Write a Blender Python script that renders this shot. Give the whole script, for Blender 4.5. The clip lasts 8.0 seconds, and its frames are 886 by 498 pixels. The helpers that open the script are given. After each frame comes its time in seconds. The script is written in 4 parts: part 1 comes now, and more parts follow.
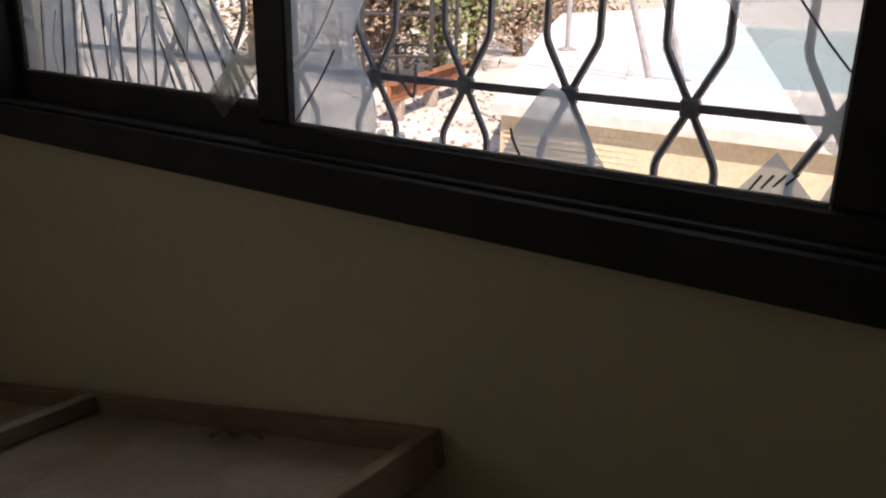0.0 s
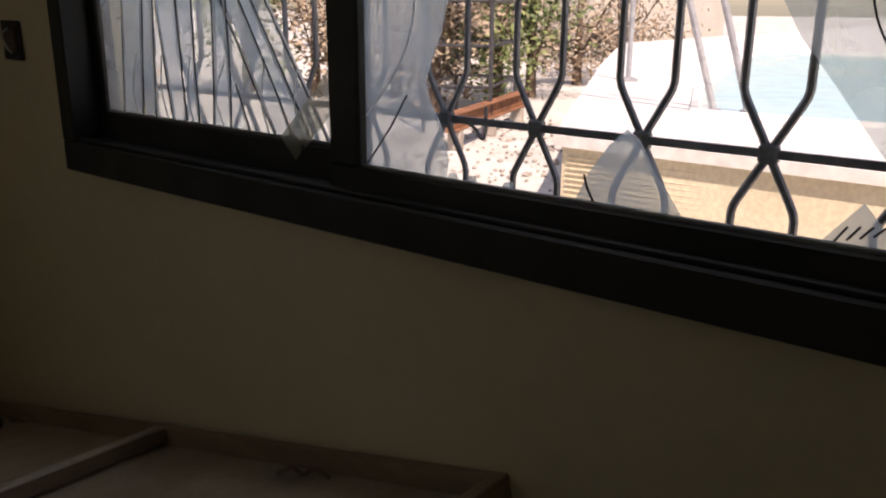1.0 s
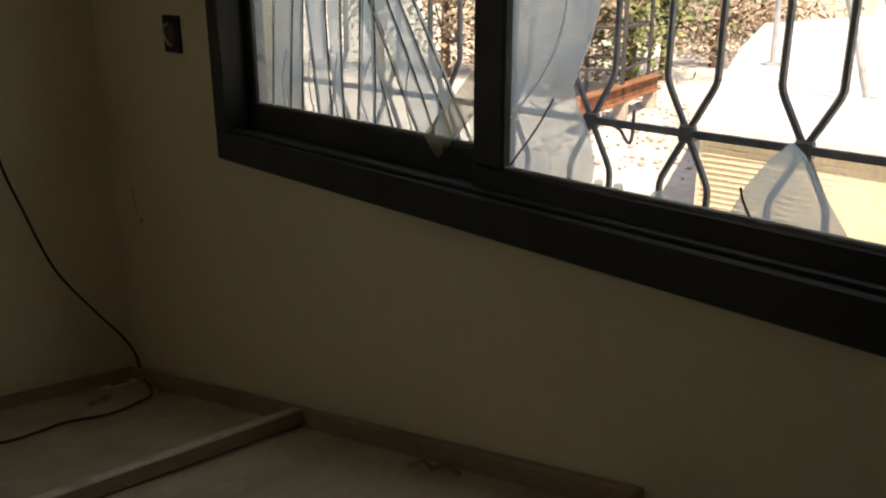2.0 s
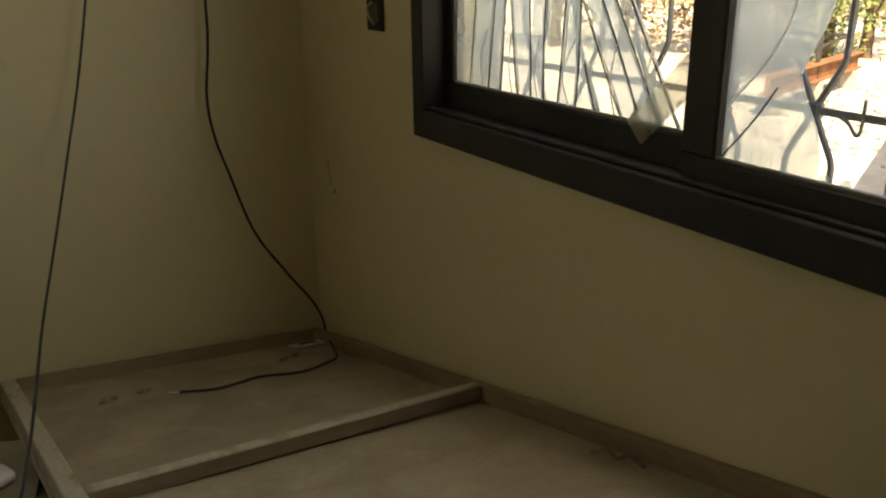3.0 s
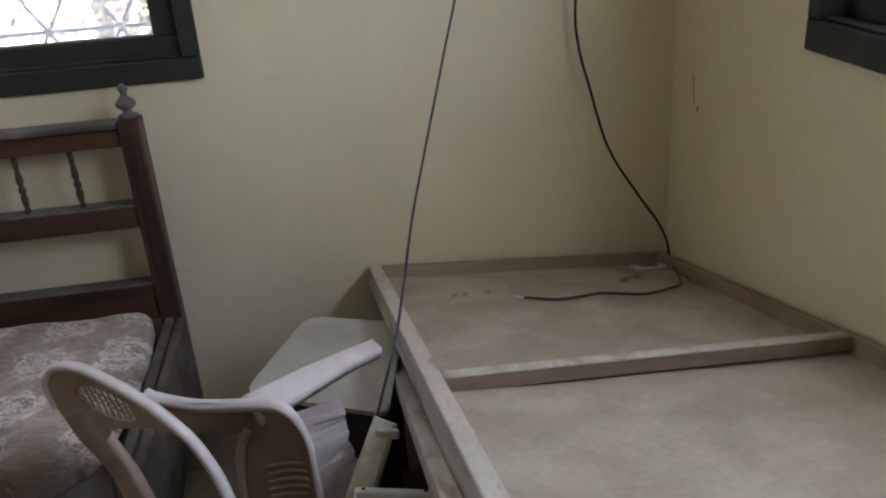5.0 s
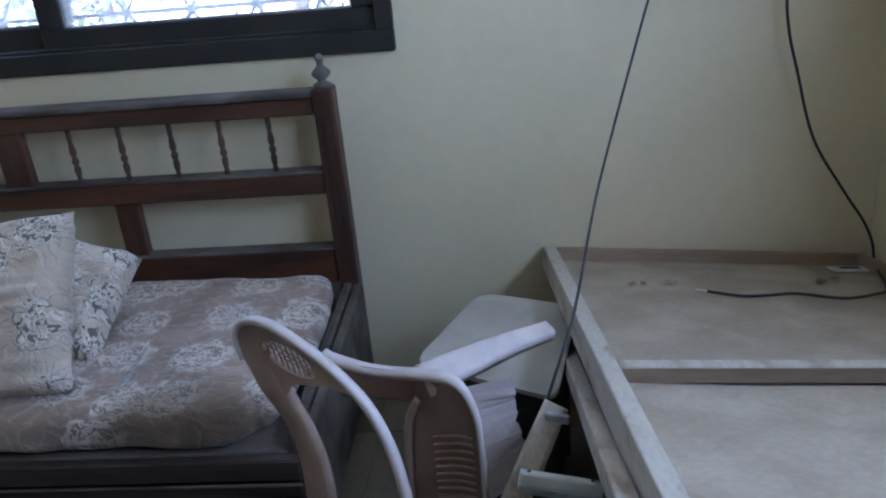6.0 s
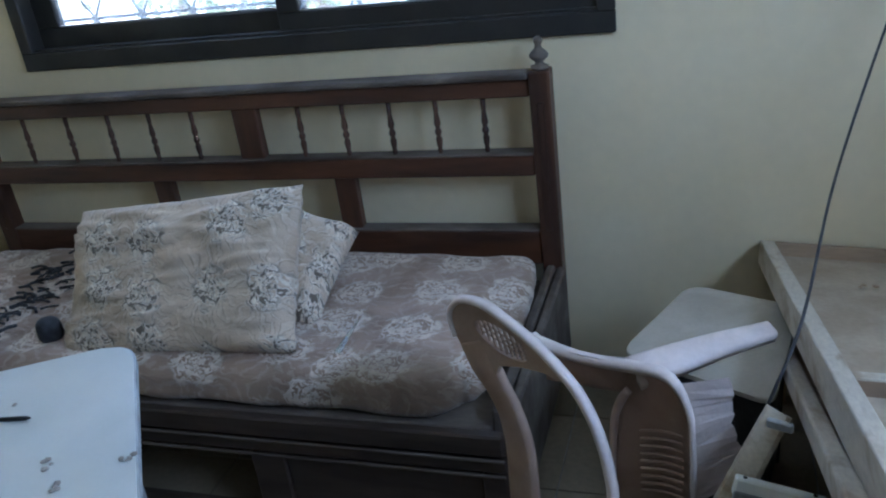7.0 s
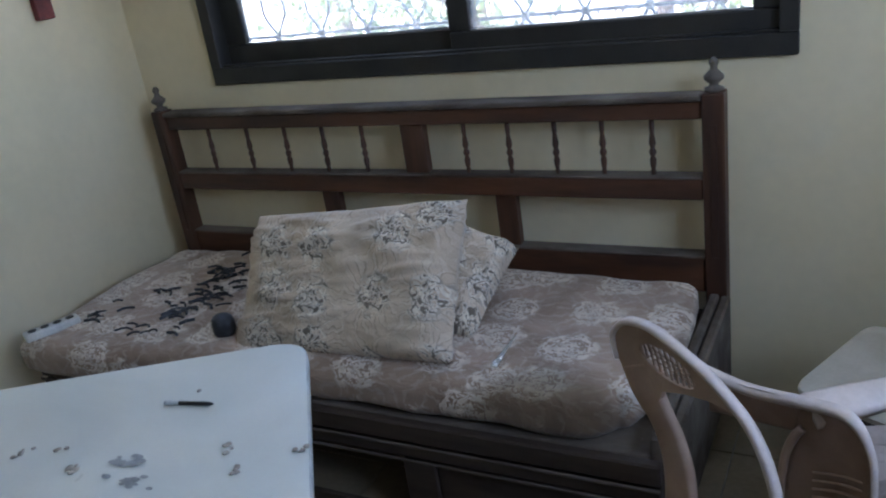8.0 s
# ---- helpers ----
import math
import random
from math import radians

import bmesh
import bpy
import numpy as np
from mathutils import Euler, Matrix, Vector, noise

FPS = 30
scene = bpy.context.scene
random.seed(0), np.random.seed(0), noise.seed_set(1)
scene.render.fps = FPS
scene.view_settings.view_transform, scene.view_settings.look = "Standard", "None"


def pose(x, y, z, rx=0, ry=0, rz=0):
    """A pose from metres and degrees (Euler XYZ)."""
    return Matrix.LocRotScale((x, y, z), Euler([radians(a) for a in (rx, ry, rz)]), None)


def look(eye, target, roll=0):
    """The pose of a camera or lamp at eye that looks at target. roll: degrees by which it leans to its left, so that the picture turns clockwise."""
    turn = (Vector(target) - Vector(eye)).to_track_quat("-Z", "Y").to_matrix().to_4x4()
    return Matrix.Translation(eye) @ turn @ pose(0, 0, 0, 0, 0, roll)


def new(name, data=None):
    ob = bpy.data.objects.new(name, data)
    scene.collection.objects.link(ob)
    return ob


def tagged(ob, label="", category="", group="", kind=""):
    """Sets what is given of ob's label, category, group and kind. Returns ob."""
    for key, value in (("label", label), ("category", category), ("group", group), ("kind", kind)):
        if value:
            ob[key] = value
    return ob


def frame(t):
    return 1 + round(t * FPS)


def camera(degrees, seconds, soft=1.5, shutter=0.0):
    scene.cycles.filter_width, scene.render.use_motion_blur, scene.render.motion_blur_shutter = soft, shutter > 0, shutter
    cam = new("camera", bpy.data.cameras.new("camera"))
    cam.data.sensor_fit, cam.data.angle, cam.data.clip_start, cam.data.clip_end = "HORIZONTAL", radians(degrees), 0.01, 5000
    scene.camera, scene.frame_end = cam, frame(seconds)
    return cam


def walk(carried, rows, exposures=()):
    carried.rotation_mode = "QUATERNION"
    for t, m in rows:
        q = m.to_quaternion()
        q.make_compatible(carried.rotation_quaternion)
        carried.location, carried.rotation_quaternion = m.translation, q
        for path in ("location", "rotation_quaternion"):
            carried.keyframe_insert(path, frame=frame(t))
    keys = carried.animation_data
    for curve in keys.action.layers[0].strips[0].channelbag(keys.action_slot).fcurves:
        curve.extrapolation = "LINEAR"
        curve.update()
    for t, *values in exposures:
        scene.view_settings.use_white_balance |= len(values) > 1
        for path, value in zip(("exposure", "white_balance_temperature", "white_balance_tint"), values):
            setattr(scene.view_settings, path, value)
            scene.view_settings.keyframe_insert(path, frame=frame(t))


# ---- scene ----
cam = camera(56.3, 8.0, soft=2.1)
PATH = [
    (0, (-0.933, -2.583, 1.506), (0.634, -1.509, 0.88), 1.1),
    (0.5, (-0.938, -2.568, 1.513), (0.606, -1.439, 0.93), 0.9),
    (1, (-0.939, -2.561, 1.529), (0.562, -1.366, 0.964), 0.4),
    (2.5, (-0.969, -2.509, 1.571), (0.179, -1.001, 0.931), -0.2),
    (3, (-0.994, -2.489, 1.58), (-0.024, -0.874, 0.911), -0.7),
    (3.5, (-0.993, -2.466, 1.605), (-0.281, -0.751, 0.861), -2.6),
    (4, (-1.004, -2.472, 1.607), (-0.438, -0.712, 0.844), -2.9),
    (4.2, (-1.02, -2.472, 1.605), (-0.52, -0.7, 0.825), -2.7),
    (5.5, (-1.054, -2.402, 1.537), (-1.026, -0.579, 0.716), -5.0),
    (6, (-1.078, -2.399, 1.541), (-1.259, -0.588, 0.712), -5.2),
    (6.5, (-1.113, -2.393, 1.549), (-1.519, -0.622, 0.714), -6.5),
    (7, (-1.148, -2.406, 1.567), (-1.757, -0.694, 0.731), -7.8),
    (7.5, (-1.168, -2.42, 1.564), (-1.902, -0.743, 0.759), -8.3),
    (8, (-1.195, -2.44, 1.565), (-2.117, -0.828, 0.822), -8.7),
]
EXPOSURES = [
    (0.0, 0.42, 7800, 28), (1.2, 0.26, 7800, 28), (2.4, 1.05, 9700, 14), (3.0, 1.42, 11600, 13), (3.5, 1.95, 13200, 15),
    (4.2, 2.16, 12200, 15), (5.4, 3.06, 5300, 27), (6.5, 3.03, 5300, 20), (7.0, 2.97, 5350, 18), (7.5, 2.94, 5550, 21), (8.0, 2.86, 5800, 22),
]
walk(cam, [(t, look(eye, target, roll)) for t, eye, target, roll in PATH], EXPOSURES)

# ---- world, sun and window light ----
world = bpy.data.worlds.new("sky")
scene.world = world
world.use_nodes = True
wn = world.node_tree
sky = wn.nodes.new("ShaderNodeTexSky")
sky.sky_type = "NISHITA"
sky.sun_disc = False
sky.sun_elevation = radians(49)
sky.sun_rotation = radians(216)
wn.links.new(sky.outputs["Color"], wn.nodes["Background"].inputs["Color"])
wn.nodes["Background"].inputs["Strength"].default_value = 0.14
sun_data = bpy.data.lights.new("sun", "SUN")
sun_data.energy = 5.0
sun_data.angle = radians(0.5)
sun_data.color = (1.0, 0.95, 0.87)
sun = new("sun", sun_data)
sun.matrix_world = look((-4.0, -5.5, 8.0), (0, 0, 0))


def window_light(name, place, target, width, height, power):
    data = bpy.data.lights.new(name, "AREA")
    data.shape, data.size, data.size_y, data.energy = "RECTANGLE", width, height, power
    data.color = (0.66, 0.845, 1.0)
    ob = new(name, data)
    ob.matrix_world = look(place, target)
    return ob


window_light("window_light", (0.12, -1.68, 1.98), (-2.0, -1.62, 1.75), 1.7, 0.42, 5.4)
window_light("window_light", (-2.43, 0.12, 1.90), (-1.7, -2.0, 0.8), 1.9, 0.42, 0.6)


# ---- materials ----
def nodes_of(name):
    m = bpy.data.materials.new(name)
    m.use_nodes = True
    return m, m.node_tree.nodes, m.node_tree.links, m.node_tree.nodes["Principled BSDF"]


def noise_node(n, l, coord, scale, detail=4.0, distort=0.0):
    t = n.new("ShaderNodeTexNoise")
    t.inputs["Scale"].default_value, t.inputs["Detail"].default_value = scale, detail
    t.inputs["Distortion"].default_value = distort
    l.new(coord, t.inputs["Vector"])
    return t.outputs["Fac"]


def ramp(n, l, fac, stops):
    r = n.new("ShaderNodeValToRGB")
    el = r.color_ramp.elements
    while len(el) < len(stops):
        el.new(0.5)
    for e, (p, c) in zip(el, stops):
        e.position, e.color = p, (c[0], c[1], c[2], 1) if hasattr(c, "__len__") else (c, c, c, 1)
    l.new(fac, r.inputs["Fac"])
    return r.outputs["Color"]


def mixed(n, l, fac, a, b, blend="MIX"):
    x = n.new("ShaderNodeMix")
    x.data_type, x.blend_type = "RGBA", blend
    for sock, v in ((x.inputs[0], fac), (x.inputs[6], a), (x.inputs[7], b)):
        if hasattr(v, "is_output"):
            l.new(v, sock)
        elif hasattr(v, "__len__"):
            sock.default_value = (*v, 1)
        else:
            sock.default_value = v
    return x.outputs[2]


def surface(name, light, dark, scale=3.0, fine=60.0, rough=0.6, metal=0.0, bump=0.15, depth=0.01, stretch=(1, 1, 1), spec=0.5, low=0.35, high=0.65, grain=0.82):
    """Broad stains between two colours, fine grain over them, and relief."""
    m, n, l, p = nodes_of(name)
    tc = n.new("ShaderNodeTexCoord")
    mp = n.new("ShaderNodeMapping")
    mp.inputs["Scale"].default_value = stretch
    l.new(tc.outputs["Object"], mp.inputs["Vector"])
    v = mp.outputs["Vector"]
    big = noise_node(n, l, v, scale, 5, 0.4)
    small = noise_node(n, l, v, fine, 3)
    col = ramp(n, l, big, [(low, dark), (high, light)])
    grit = ramp(n, l, small, [(0.3, grain), (0.7, 1.0)])
    l.new(mixed(n, l, 1.0, col, grit, "MULTIPLY"), p.inputs["Base Color"])
    rg = ramp(n, l, big, [(0.3, min(1, rough + 0.12)), (0.7, max(0.05, rough - 0.08))])
    l.new(rg, p.inputs["Roughness"])
    p.inputs["Metallic"].default_value = metal
    p.inputs["Specular IOR Level"].default_value = spec
    if bump:
        b = n.new("ShaderNodeBump")
        b.inputs["Strength"].default_value, b.inputs["Distance"].default_value = bump, depth
        l.new(small, b.inputs["Height"])
        l.new(b.outputs["Normal"], p.inputs["Normal"])
    return m


def brocade(name, ground, ground2, petal, line, pitch=0.17, spread=0.075, outline=0.5, seed=0.0, dark_patch=None):
    """Woven floral cloth: bunches of petals round scattered hearts, leaf sprays between them, on a mottled ground."""
    m, n, l, p = nodes_of(name)

    def calc(op, a, b=0.0, c=0.0):
        x = n.new("ShaderNodeMath")
        x.operation = op
        for sock, v in zip(x.inputs, (a, b, c)):
            if hasattr(v, "is_output"):
                l.new(v, sock)
            else:
                sock.default_value = v
        return x.outputs[0]

    tc = n.new("ShaderNodeTexCoord")
    v = tc.outputs["UV"]
    for scale, reach in ((11.0, 0.05), (52.0, 0.017)):
        wob = n.new("ShaderNodeTexNoise")
        wob.inputs["Scale"].default_value = scale
        l.new(tc.outputs["UV"], wob.inputs["Vector"])
        bend = n.new("ShaderNodeVectorMath")
        bend.operation = "MULTIPLY_ADD"
        l.new(wob.outputs["Color"], bend.inputs[0])
        bend.inputs[1].default_value = (reach, reach, 0)
        l.new(v, bend.inputs[2])
        v = bend.outputs[0]
    move = n.new("ShaderNodeVectorMath")
    move.operation = "ADD"
    l.new(v, move.inputs[0])
    move.inputs[1].default_value = (seed, seed * 0.7, 0)
    v = move.outputs[0]
    cell = n.new("ShaderNodeTexVoronoi")
    cell.voronoi_dimensions = "2D"
    cell.inputs["Scale"].default_value = 1.0 / pitch
    cell.inputs["Randomness"].default_value = 0.6
    l.new(v, cell.inputs["Vector"])
    off = n.new("ShaderNodeVectorMath")
    off.operation = "SUBTRACT"
    l.new(v, off.inputs[0])
    l.new(cell.outputs["Position"], off.inputs[1])
    sep = n.new("ShaderNodeSeparateXYZ")
    l.new(off.outputs[0], sep.inputs[0])
    angle = calc("ARCTAN2", sep.outputs[1], sep.outputs[0])
    far = n.new("ShaderNodeVectorMath")
    far.operation = "LENGTH"
    l.new(off.outputs[0], far.inputs[0])
    r = far.outputs["Value"]
    polar = n.new("ShaderNodeCombineXYZ")
    l.new(calc("MULTIPLY", angle, 2.4), polar.inputs[0])
    l.new(calc("MULTIPLY", r, 75.0), polar.inputs[1])
    l.new(calc("MULTIPLY", cell.outputs["Distance"], 0.0), polar.inputs[2])
    leaf = n.new("ShaderNodeTexNoise")
    leaf.noise_dimensions = "2D"
    leaf.inputs["Scale"].default_value, leaf.inputs["Detail"].default_value = 1.0, 1.5
    leaf.inputs["Distortion"].default_value = 0.9
    l.new(polar.outputs[0], leaf.inputs["Vector"])
    petals = ramp(n, l, leaf.outputs["Fac"], [(0.43, 0.0), (0.485, 1.0)] if outline < 0.6 else [(0.36, 0.0), (0.42, 1.0)])
    core = ramp(n, l, leaf.outputs["Fac"], [(0.525, 0.0), (0.57, 1.0)])
    ragged = calc("MULTIPLY_ADD", noise_node(n, l, v, 26.0, 3), 0.09, r)
    bunch = ramp(n, l, calc("DIVIDE", ragged, spread + 0.045), [(0.66, 1.0), (0.78, 0.0)])
    # long leaf sprays that sweep out of the bunch
    sweep = calc("SINE", calc("ADD", calc("MULTIPLY", angle, 15.0), calc("MULTIPLY", noise_node(n, l, v, 14.0, 2), 16.0)))
    spray = calc("MULTIPLY", ramp(n, l, sweep, [(0.60, 0.0), (0.80, 1.0)]), ramp(n, l, calc("DIVIDE", ragged, spread + 0.095), [(0.45, 0.0), (0.60, 1.0), (0.80, 0.7), (1.0, 0.0)]))
    inner = calc("MULTIPLY", petals, bunch)
    pale = calc("MAXIMUM", inner, calc("MULTIPLY", spray, 0.26))
    veins = calc("MULTIPLY", ramp(n, l, sweep, [(0.0, 0.0), (0.22, 1.0), (0.42, 1.0), (0.58, 0.0)]), ramp(n, l, calc("DIVIDE", ragged, spread + 0.095), [(0.50, 0.0), (0.60, 0.55), (0.72, 0.3), (0.85, 0.0)]))
    dark = calc("MULTIPLY", calc("MAXIMUM", calc("MULTIPLY", core, bunch), veins), outline)
    base = ramp(n, l, noise_node(n, l, v, 5.0, 5, 0.5), [(0.35, ground2), (0.65, ground)])
    thread = ramp(n, l, noise_node(n, l, v, 420.0, 2), [(0.3, 0.84), (0.7, 1.05)])
    shade = ramp(n, l, noise_node(n, l, v, 34.0, 3), [(0.35, 0.74), (0.6, 1.0)])
    col = mixed(n, l, pale, base, mixed(n, l, 1.0, shade, petal, "MULTIPLY"))
    col = mixed(n, l, dark, col, line)
    # Optional patch multiplied towards a darker tone, with a ragged edge.
    if dark_patch:
        x0, y0, size, tone = dark_patch
        gap = n.new("ShaderNodeVectorMath")
        gap.operation = "DISTANCE"
        l.new(tc.outputs["UV"], gap.inputs[0])
        gap.inputs[1].default_value = (x0, y0, 0)
        edge = calc("MULTIPLY_ADD", noise_node(n, l, v, 7.0, 4), 0.35, calc("DIVIDE", gap.outputs["Value"], size))
        col = mixed(n, l, ramp(n, l, edge, [(0.75, 0.80), (1.1, 0.0)]), col, mixed(n, l, 1.0, col, tone, "MULTIPLY"))
    l.new(mixed(n, l, 1.0, col, thread, "MULTIPLY"), p.inputs["Base Color"])
    p.inputs["Roughness"].default_value = 0.72
    p.inputs["Sheen Weight"].default_value = 0.25
    fold = n.new("ShaderNodeBump")
    fold.inputs["Strength"].default_value, fold.inputs["Distance"].default_value = 0.45, 0.02
    l.new(noise_node(n, l, v, 12.0, 3, 1.2), fold.inputs["Height"])
    b = n.new("ShaderNodeBump")
    b.inputs["Strength"].default_value, b.inputs["Distance"].default_value = 0.7, 0.003
    l.new(fold.outputs["Normal"], b.inputs["Normal"])
    l.new(pale, b.inputs["Height"])
    l.new(b.outputs["Normal"], p.inputs["Normal"])
    return m


def dusty_glass(name, dust, tint=(0.80, 0.83, 0.82)):
    """Clear glass under an uneven film of dust."""
    m, n, l, p = nodes_of(name)
    n.remove(p)
    out = n["Material Output"]
    tc = n.new("ShaderNodeTexCoord")
    fac = ramp(n, l, noise_node(n, l, tc.outputs["Object"], 7.0, 6, 0.6), [(0.3, dust * 0.75), (0.7, min(1, dust * 1.2))])
    clear = n.new("ShaderNodeBsdfTransparent")
    clear.inputs["Color"].default_value = (0.93, 0.96, 0.95, 1)
    gloss = n.new("ShaderNodeBsdfGlossy")
    gloss.inputs["Roughness"].default_value = 0.05
    film = n.new("ShaderNodeBsdfTranslucent")
    film.inputs["Color"].default_value = (*tint, 1)
    flat = n.new("ShaderNodeBsdfDiffuse")
    flat.inputs["Color"].default_value = (*tint, 1)
    a, b, c = n.new("ShaderNodeMixShader"), n.new("ShaderNodeMixShader"), n.new("ShaderNodeMixShader")
    l.new(film.outputs[0], a.inputs[1])
    l.new(flat.outputs[0], a.inputs[2])
    a.inputs[0].default_value = 0.35
    l.new(fac, b.inputs[0])
    l.new(clear.outputs[0], b.inputs[1])
    l.new(a.outputs[0], b.inputs[2])
    c.inputs[0].default_value = 0.05
    l.new(b.outputs[0], c.inputs[1])
    l.new(gloss.outputs[0], c.inputs[2])
    l.new(c.outputs[0], out.inputs["Surface"])
    return m


def leafy(name, a, b):
    m, n, l, p = nodes_of(name)
    g = n.new("ShaderNodeNewGeometry")
    l.new(ramp(n, l, g.outputs["Random Per Island"], [(0.0, a), (1.0, b)]), p.inputs["Base Color"])
    p.inputs["Roughness"].default_value = 0.6
    return m


M_WALL = surface("cream_wall_paint", (0.79, 0.68, 0.468), (0.725, 0.615, 0.40), 1.3, 26, 0.6, bump=0.03, depth=0.002, grain=0.96)
M_CEIL = surface("white_ceiling_paint", (0.78, 0.76, 0.70), (0.72, 0.70, 0.64), 1.2, 80, 0.8, bump=0.05)
M_FLOOR = surface("beige_floor_tile", (0.31, 0.255, 0.18), (0.20, 0.16, 0.11), 2.5, 50, 0.45)
M_FRAME = surface("dark_bronze_aluminium", (0.030, 0.026, 0.022), (0.020, 0.018, 0.016), 6, 140, 0.55, bump=0.02, depth=0.002)
M_SEAL = surface("grey_window_gasket", (0.30, 0.30, 0.28), (0.18, 0.18, 0.17), 20, 90, 0.6)
M_IRON = surface("grey_painted_iron", (0.40, 0.41, 0.43), (0.27, 0.28, 0.30), 12, 120, 0.45, metal=0.15)
M_WOOD = surface("dark_stained_wood", (0.125, 0.050, 0.024), (0.045, 0.019, 0.011), 5, 40, 0.42, bump=0.2, depth=0.003, stretch=(0.35, 2.2, 2.2))
M_WOODV = surface("dark_stained_wood_upright", (0.115, 0.048, 0.024), (0.045, 0.019, 0.011), 5, 40, 0.42, bump=0.2, depth=0.003, stretch=(2.2, 2.2, 0.35))
M_DUST = surface("dusty_dark_wood", (0.17, 0.14, 0.115), (0.07, 0.05, 0.037), 7, 60, 0.8, bump=0.2, stretch=(0.5, 1, 1))
# Darker wood tone for the boards of the daybed front.
M_DARKWOOD = surface("near_black_wood", (0.062, 0.040, 0.029), (0.027, 0.017, 0.012), 6, 50, 0.65, bump=0.2, depth=0.003, stretch=(0.35, 2, 2))
# Raw wood, its colour darkened for the shade on the bed base rims.
M_PALE = surface("raw_wood_shade_tone", (0.38, 0.265, 0.165), (0.26, 0.175, 0.105), 4, 45, 0.7, bump=0.25, depth=0.004, stretch=(2.5, 0.4, 2.5))
M_PALEX = surface("raw_wood_shade_tone_crosswise", (0.37, 0.255, 0.16), (0.25, 0.17, 0.10), 4, 45, 0.7, bump=0.25, depth=0.004, stretch=(0.4, 2.5, 2.5))
M_RIM = surface("worn_white_painted_wood", (0.54, 0.475, 0.385), (0.35, 0.265, 0.18), 9, 60, 0.6, bump=0.3, depth=0.004, stretch=(2, 0.6, 2), low=0.32, high=0.5)
M_BOARD = surface("dusty_hardboard", (0.45, 0.365, 0.27), (0.375, 0.295, 0.21), 6.0, 70, 0.75, bump=0.08, depth=0.003, grain=0.86, low=0.38, high=0.62)
# One chair plastic in two tones: shaded faces, then edges that catch window light.
M_PLASTIC_SHADED = surface("dusty_pinkish_white_plastic_shaded", (0.47, 0.335, 0.262), (0.36, 0.245, 0.185), 9, 120, 0.45, bump=0.03, depth=0.002, grain=0.95)
M_PLASTIC_LIT = surface("white_plastic_lit_edges", (0.76, 0.66, 0.625), (0.64, 0.545, 0.51), 14, 120, 0.5, bump=0.1, grain=0.93)
M_WHITE = surface("scuffed_white_laminate", (0.71, 0.73, 0.70), (0.61, 0.63, 0.60), 3, 140, 0.35, bump=0.01, depth=0.002, grain=0.97)
M_EDGE = surface("light_plastic_edging", (0.60, 0.62, 0.62), (0.40, 0.42, 0.43), 20, 120, 0.4)
M_SEAT = surface("off_white_worn_seat", (0.49, 0.45, 0.38), (0.38, 0.34, 0.275), 6, 110, 0.55, bump=0.05, grain=0.93)
M_BLACK = surface("black_painted_steel", (0.025, 0.025, 0.025), (0.012, 0.012, 0.012), 10, 90, 0.5)
M_CABLE = surface("black_cable", (0.02, 0.02, 0.022), (0.012, 0.012, 0.012), 20, 100, 0.45)
M_CABLE2 = surface("grey_cable", (0.06, 0.06, 0.065), (0.03, 0.03, 0.035), 20, 100, 0.5)
M_DARKBIT = surface("charred_scraps", (0.06, 0.065, 0.075), (0.02, 0.022, 0.028), 25, 120, 0.6)
M_PLUGS = surface("white_plug_plastic", (0.75, 0.75, 0.72), (0.62, 0.62, 0.60), 15, 120, 0.4)
M_SOCKET = surface("dark_open_socket", (0.035, 0.028, 0.022), (0.015, 0.012, 0.010), 30, 90, 0.7)
M_RED = surface("dark_red_plastic", (0.20, 0.025, 0.02), (0.10, 0.012, 0.01), 20, 90, 0.5)
M_CLOTH = brocade("taupe_brocade", (0.40, 0.285, 0.215), (0.26, 0.175, 0.125), (0.72, 0.62, 0.535), (0.19, 0.13, 0.09), 0.19, 0.120, 0.0, 0.0, (-1.86, -0.50, 0.30, (0.34, 0.29, 0.19)))
M_PILLOW = brocade("cream_brocade", (0.68, 0.55, 0.42), (0.535, 0.415, 0.30), (0.86, 0.77, 0.65), (0.12, 0.085, 0.06), 0.18, 0.100, 0.9, 3.1)
M_GLASS = dusty_glass("dusty_cracked_glass", 0.46, (0.77, 0.88, 0.98))
M_GLASS3 = dusty_glass("cracked_clinging_glass", 0.50, (0.77, 0.88, 0.98))
M_GLASS2 = dusty_glass("thinly_dusty_glass", 0.30, (0.84, 0.91, 0.97))
M_CLEAN = dusty_glass("lightly_dusty_window_glass", 0.20, (0.9, 0.93, 0.94))
M_TAPE = dusty_glass("brown_packing_tape", 0.46, (0.62, 0.56, 0.45))
# Near-white film paints the highlight that light makes along the cracks.
M_GLINT = dusty_glass("crack_edge_glints", 0.95, (0.95, 0.97, 0.98))
M_GROUND = surface("pale_dusty_ground", (0.76, 0.745, 0.71), (0.54, 0.515, 0.475), 0.6, 9, 0.95, bump=0.5, depth=0.05)
M_DECK = surface("white_pool_terrace", (0.83, 0.825, 0.81), (0.75, 0.74, 0.715), 0.8, 12, 0.8)
M_BEIGE = surface("beige_ribbed_render", (0.80, 0.71, 0.54), (0.72, 0.62, 0.46), 1.5, 40, 0.85)
M_WATER = surface("pale_blue_pool_water", (0.48, 0.72, 0.78), (0.38, 0.64, 0.72), 0.7, 5, 0.08, bump=0.2, depth=0.03)
M_RUST = surface("rusty_steel", (0.36, 0.16, 0.08), (0.20, 0.09, 0.05), 6, 40, 0.8)
M_STONE = surface("grey_rubble_stone", (0.50, 0.46, 0.41), (0.32, 0.28, 0.25), 3, 20, 0.95, bump=0.4)
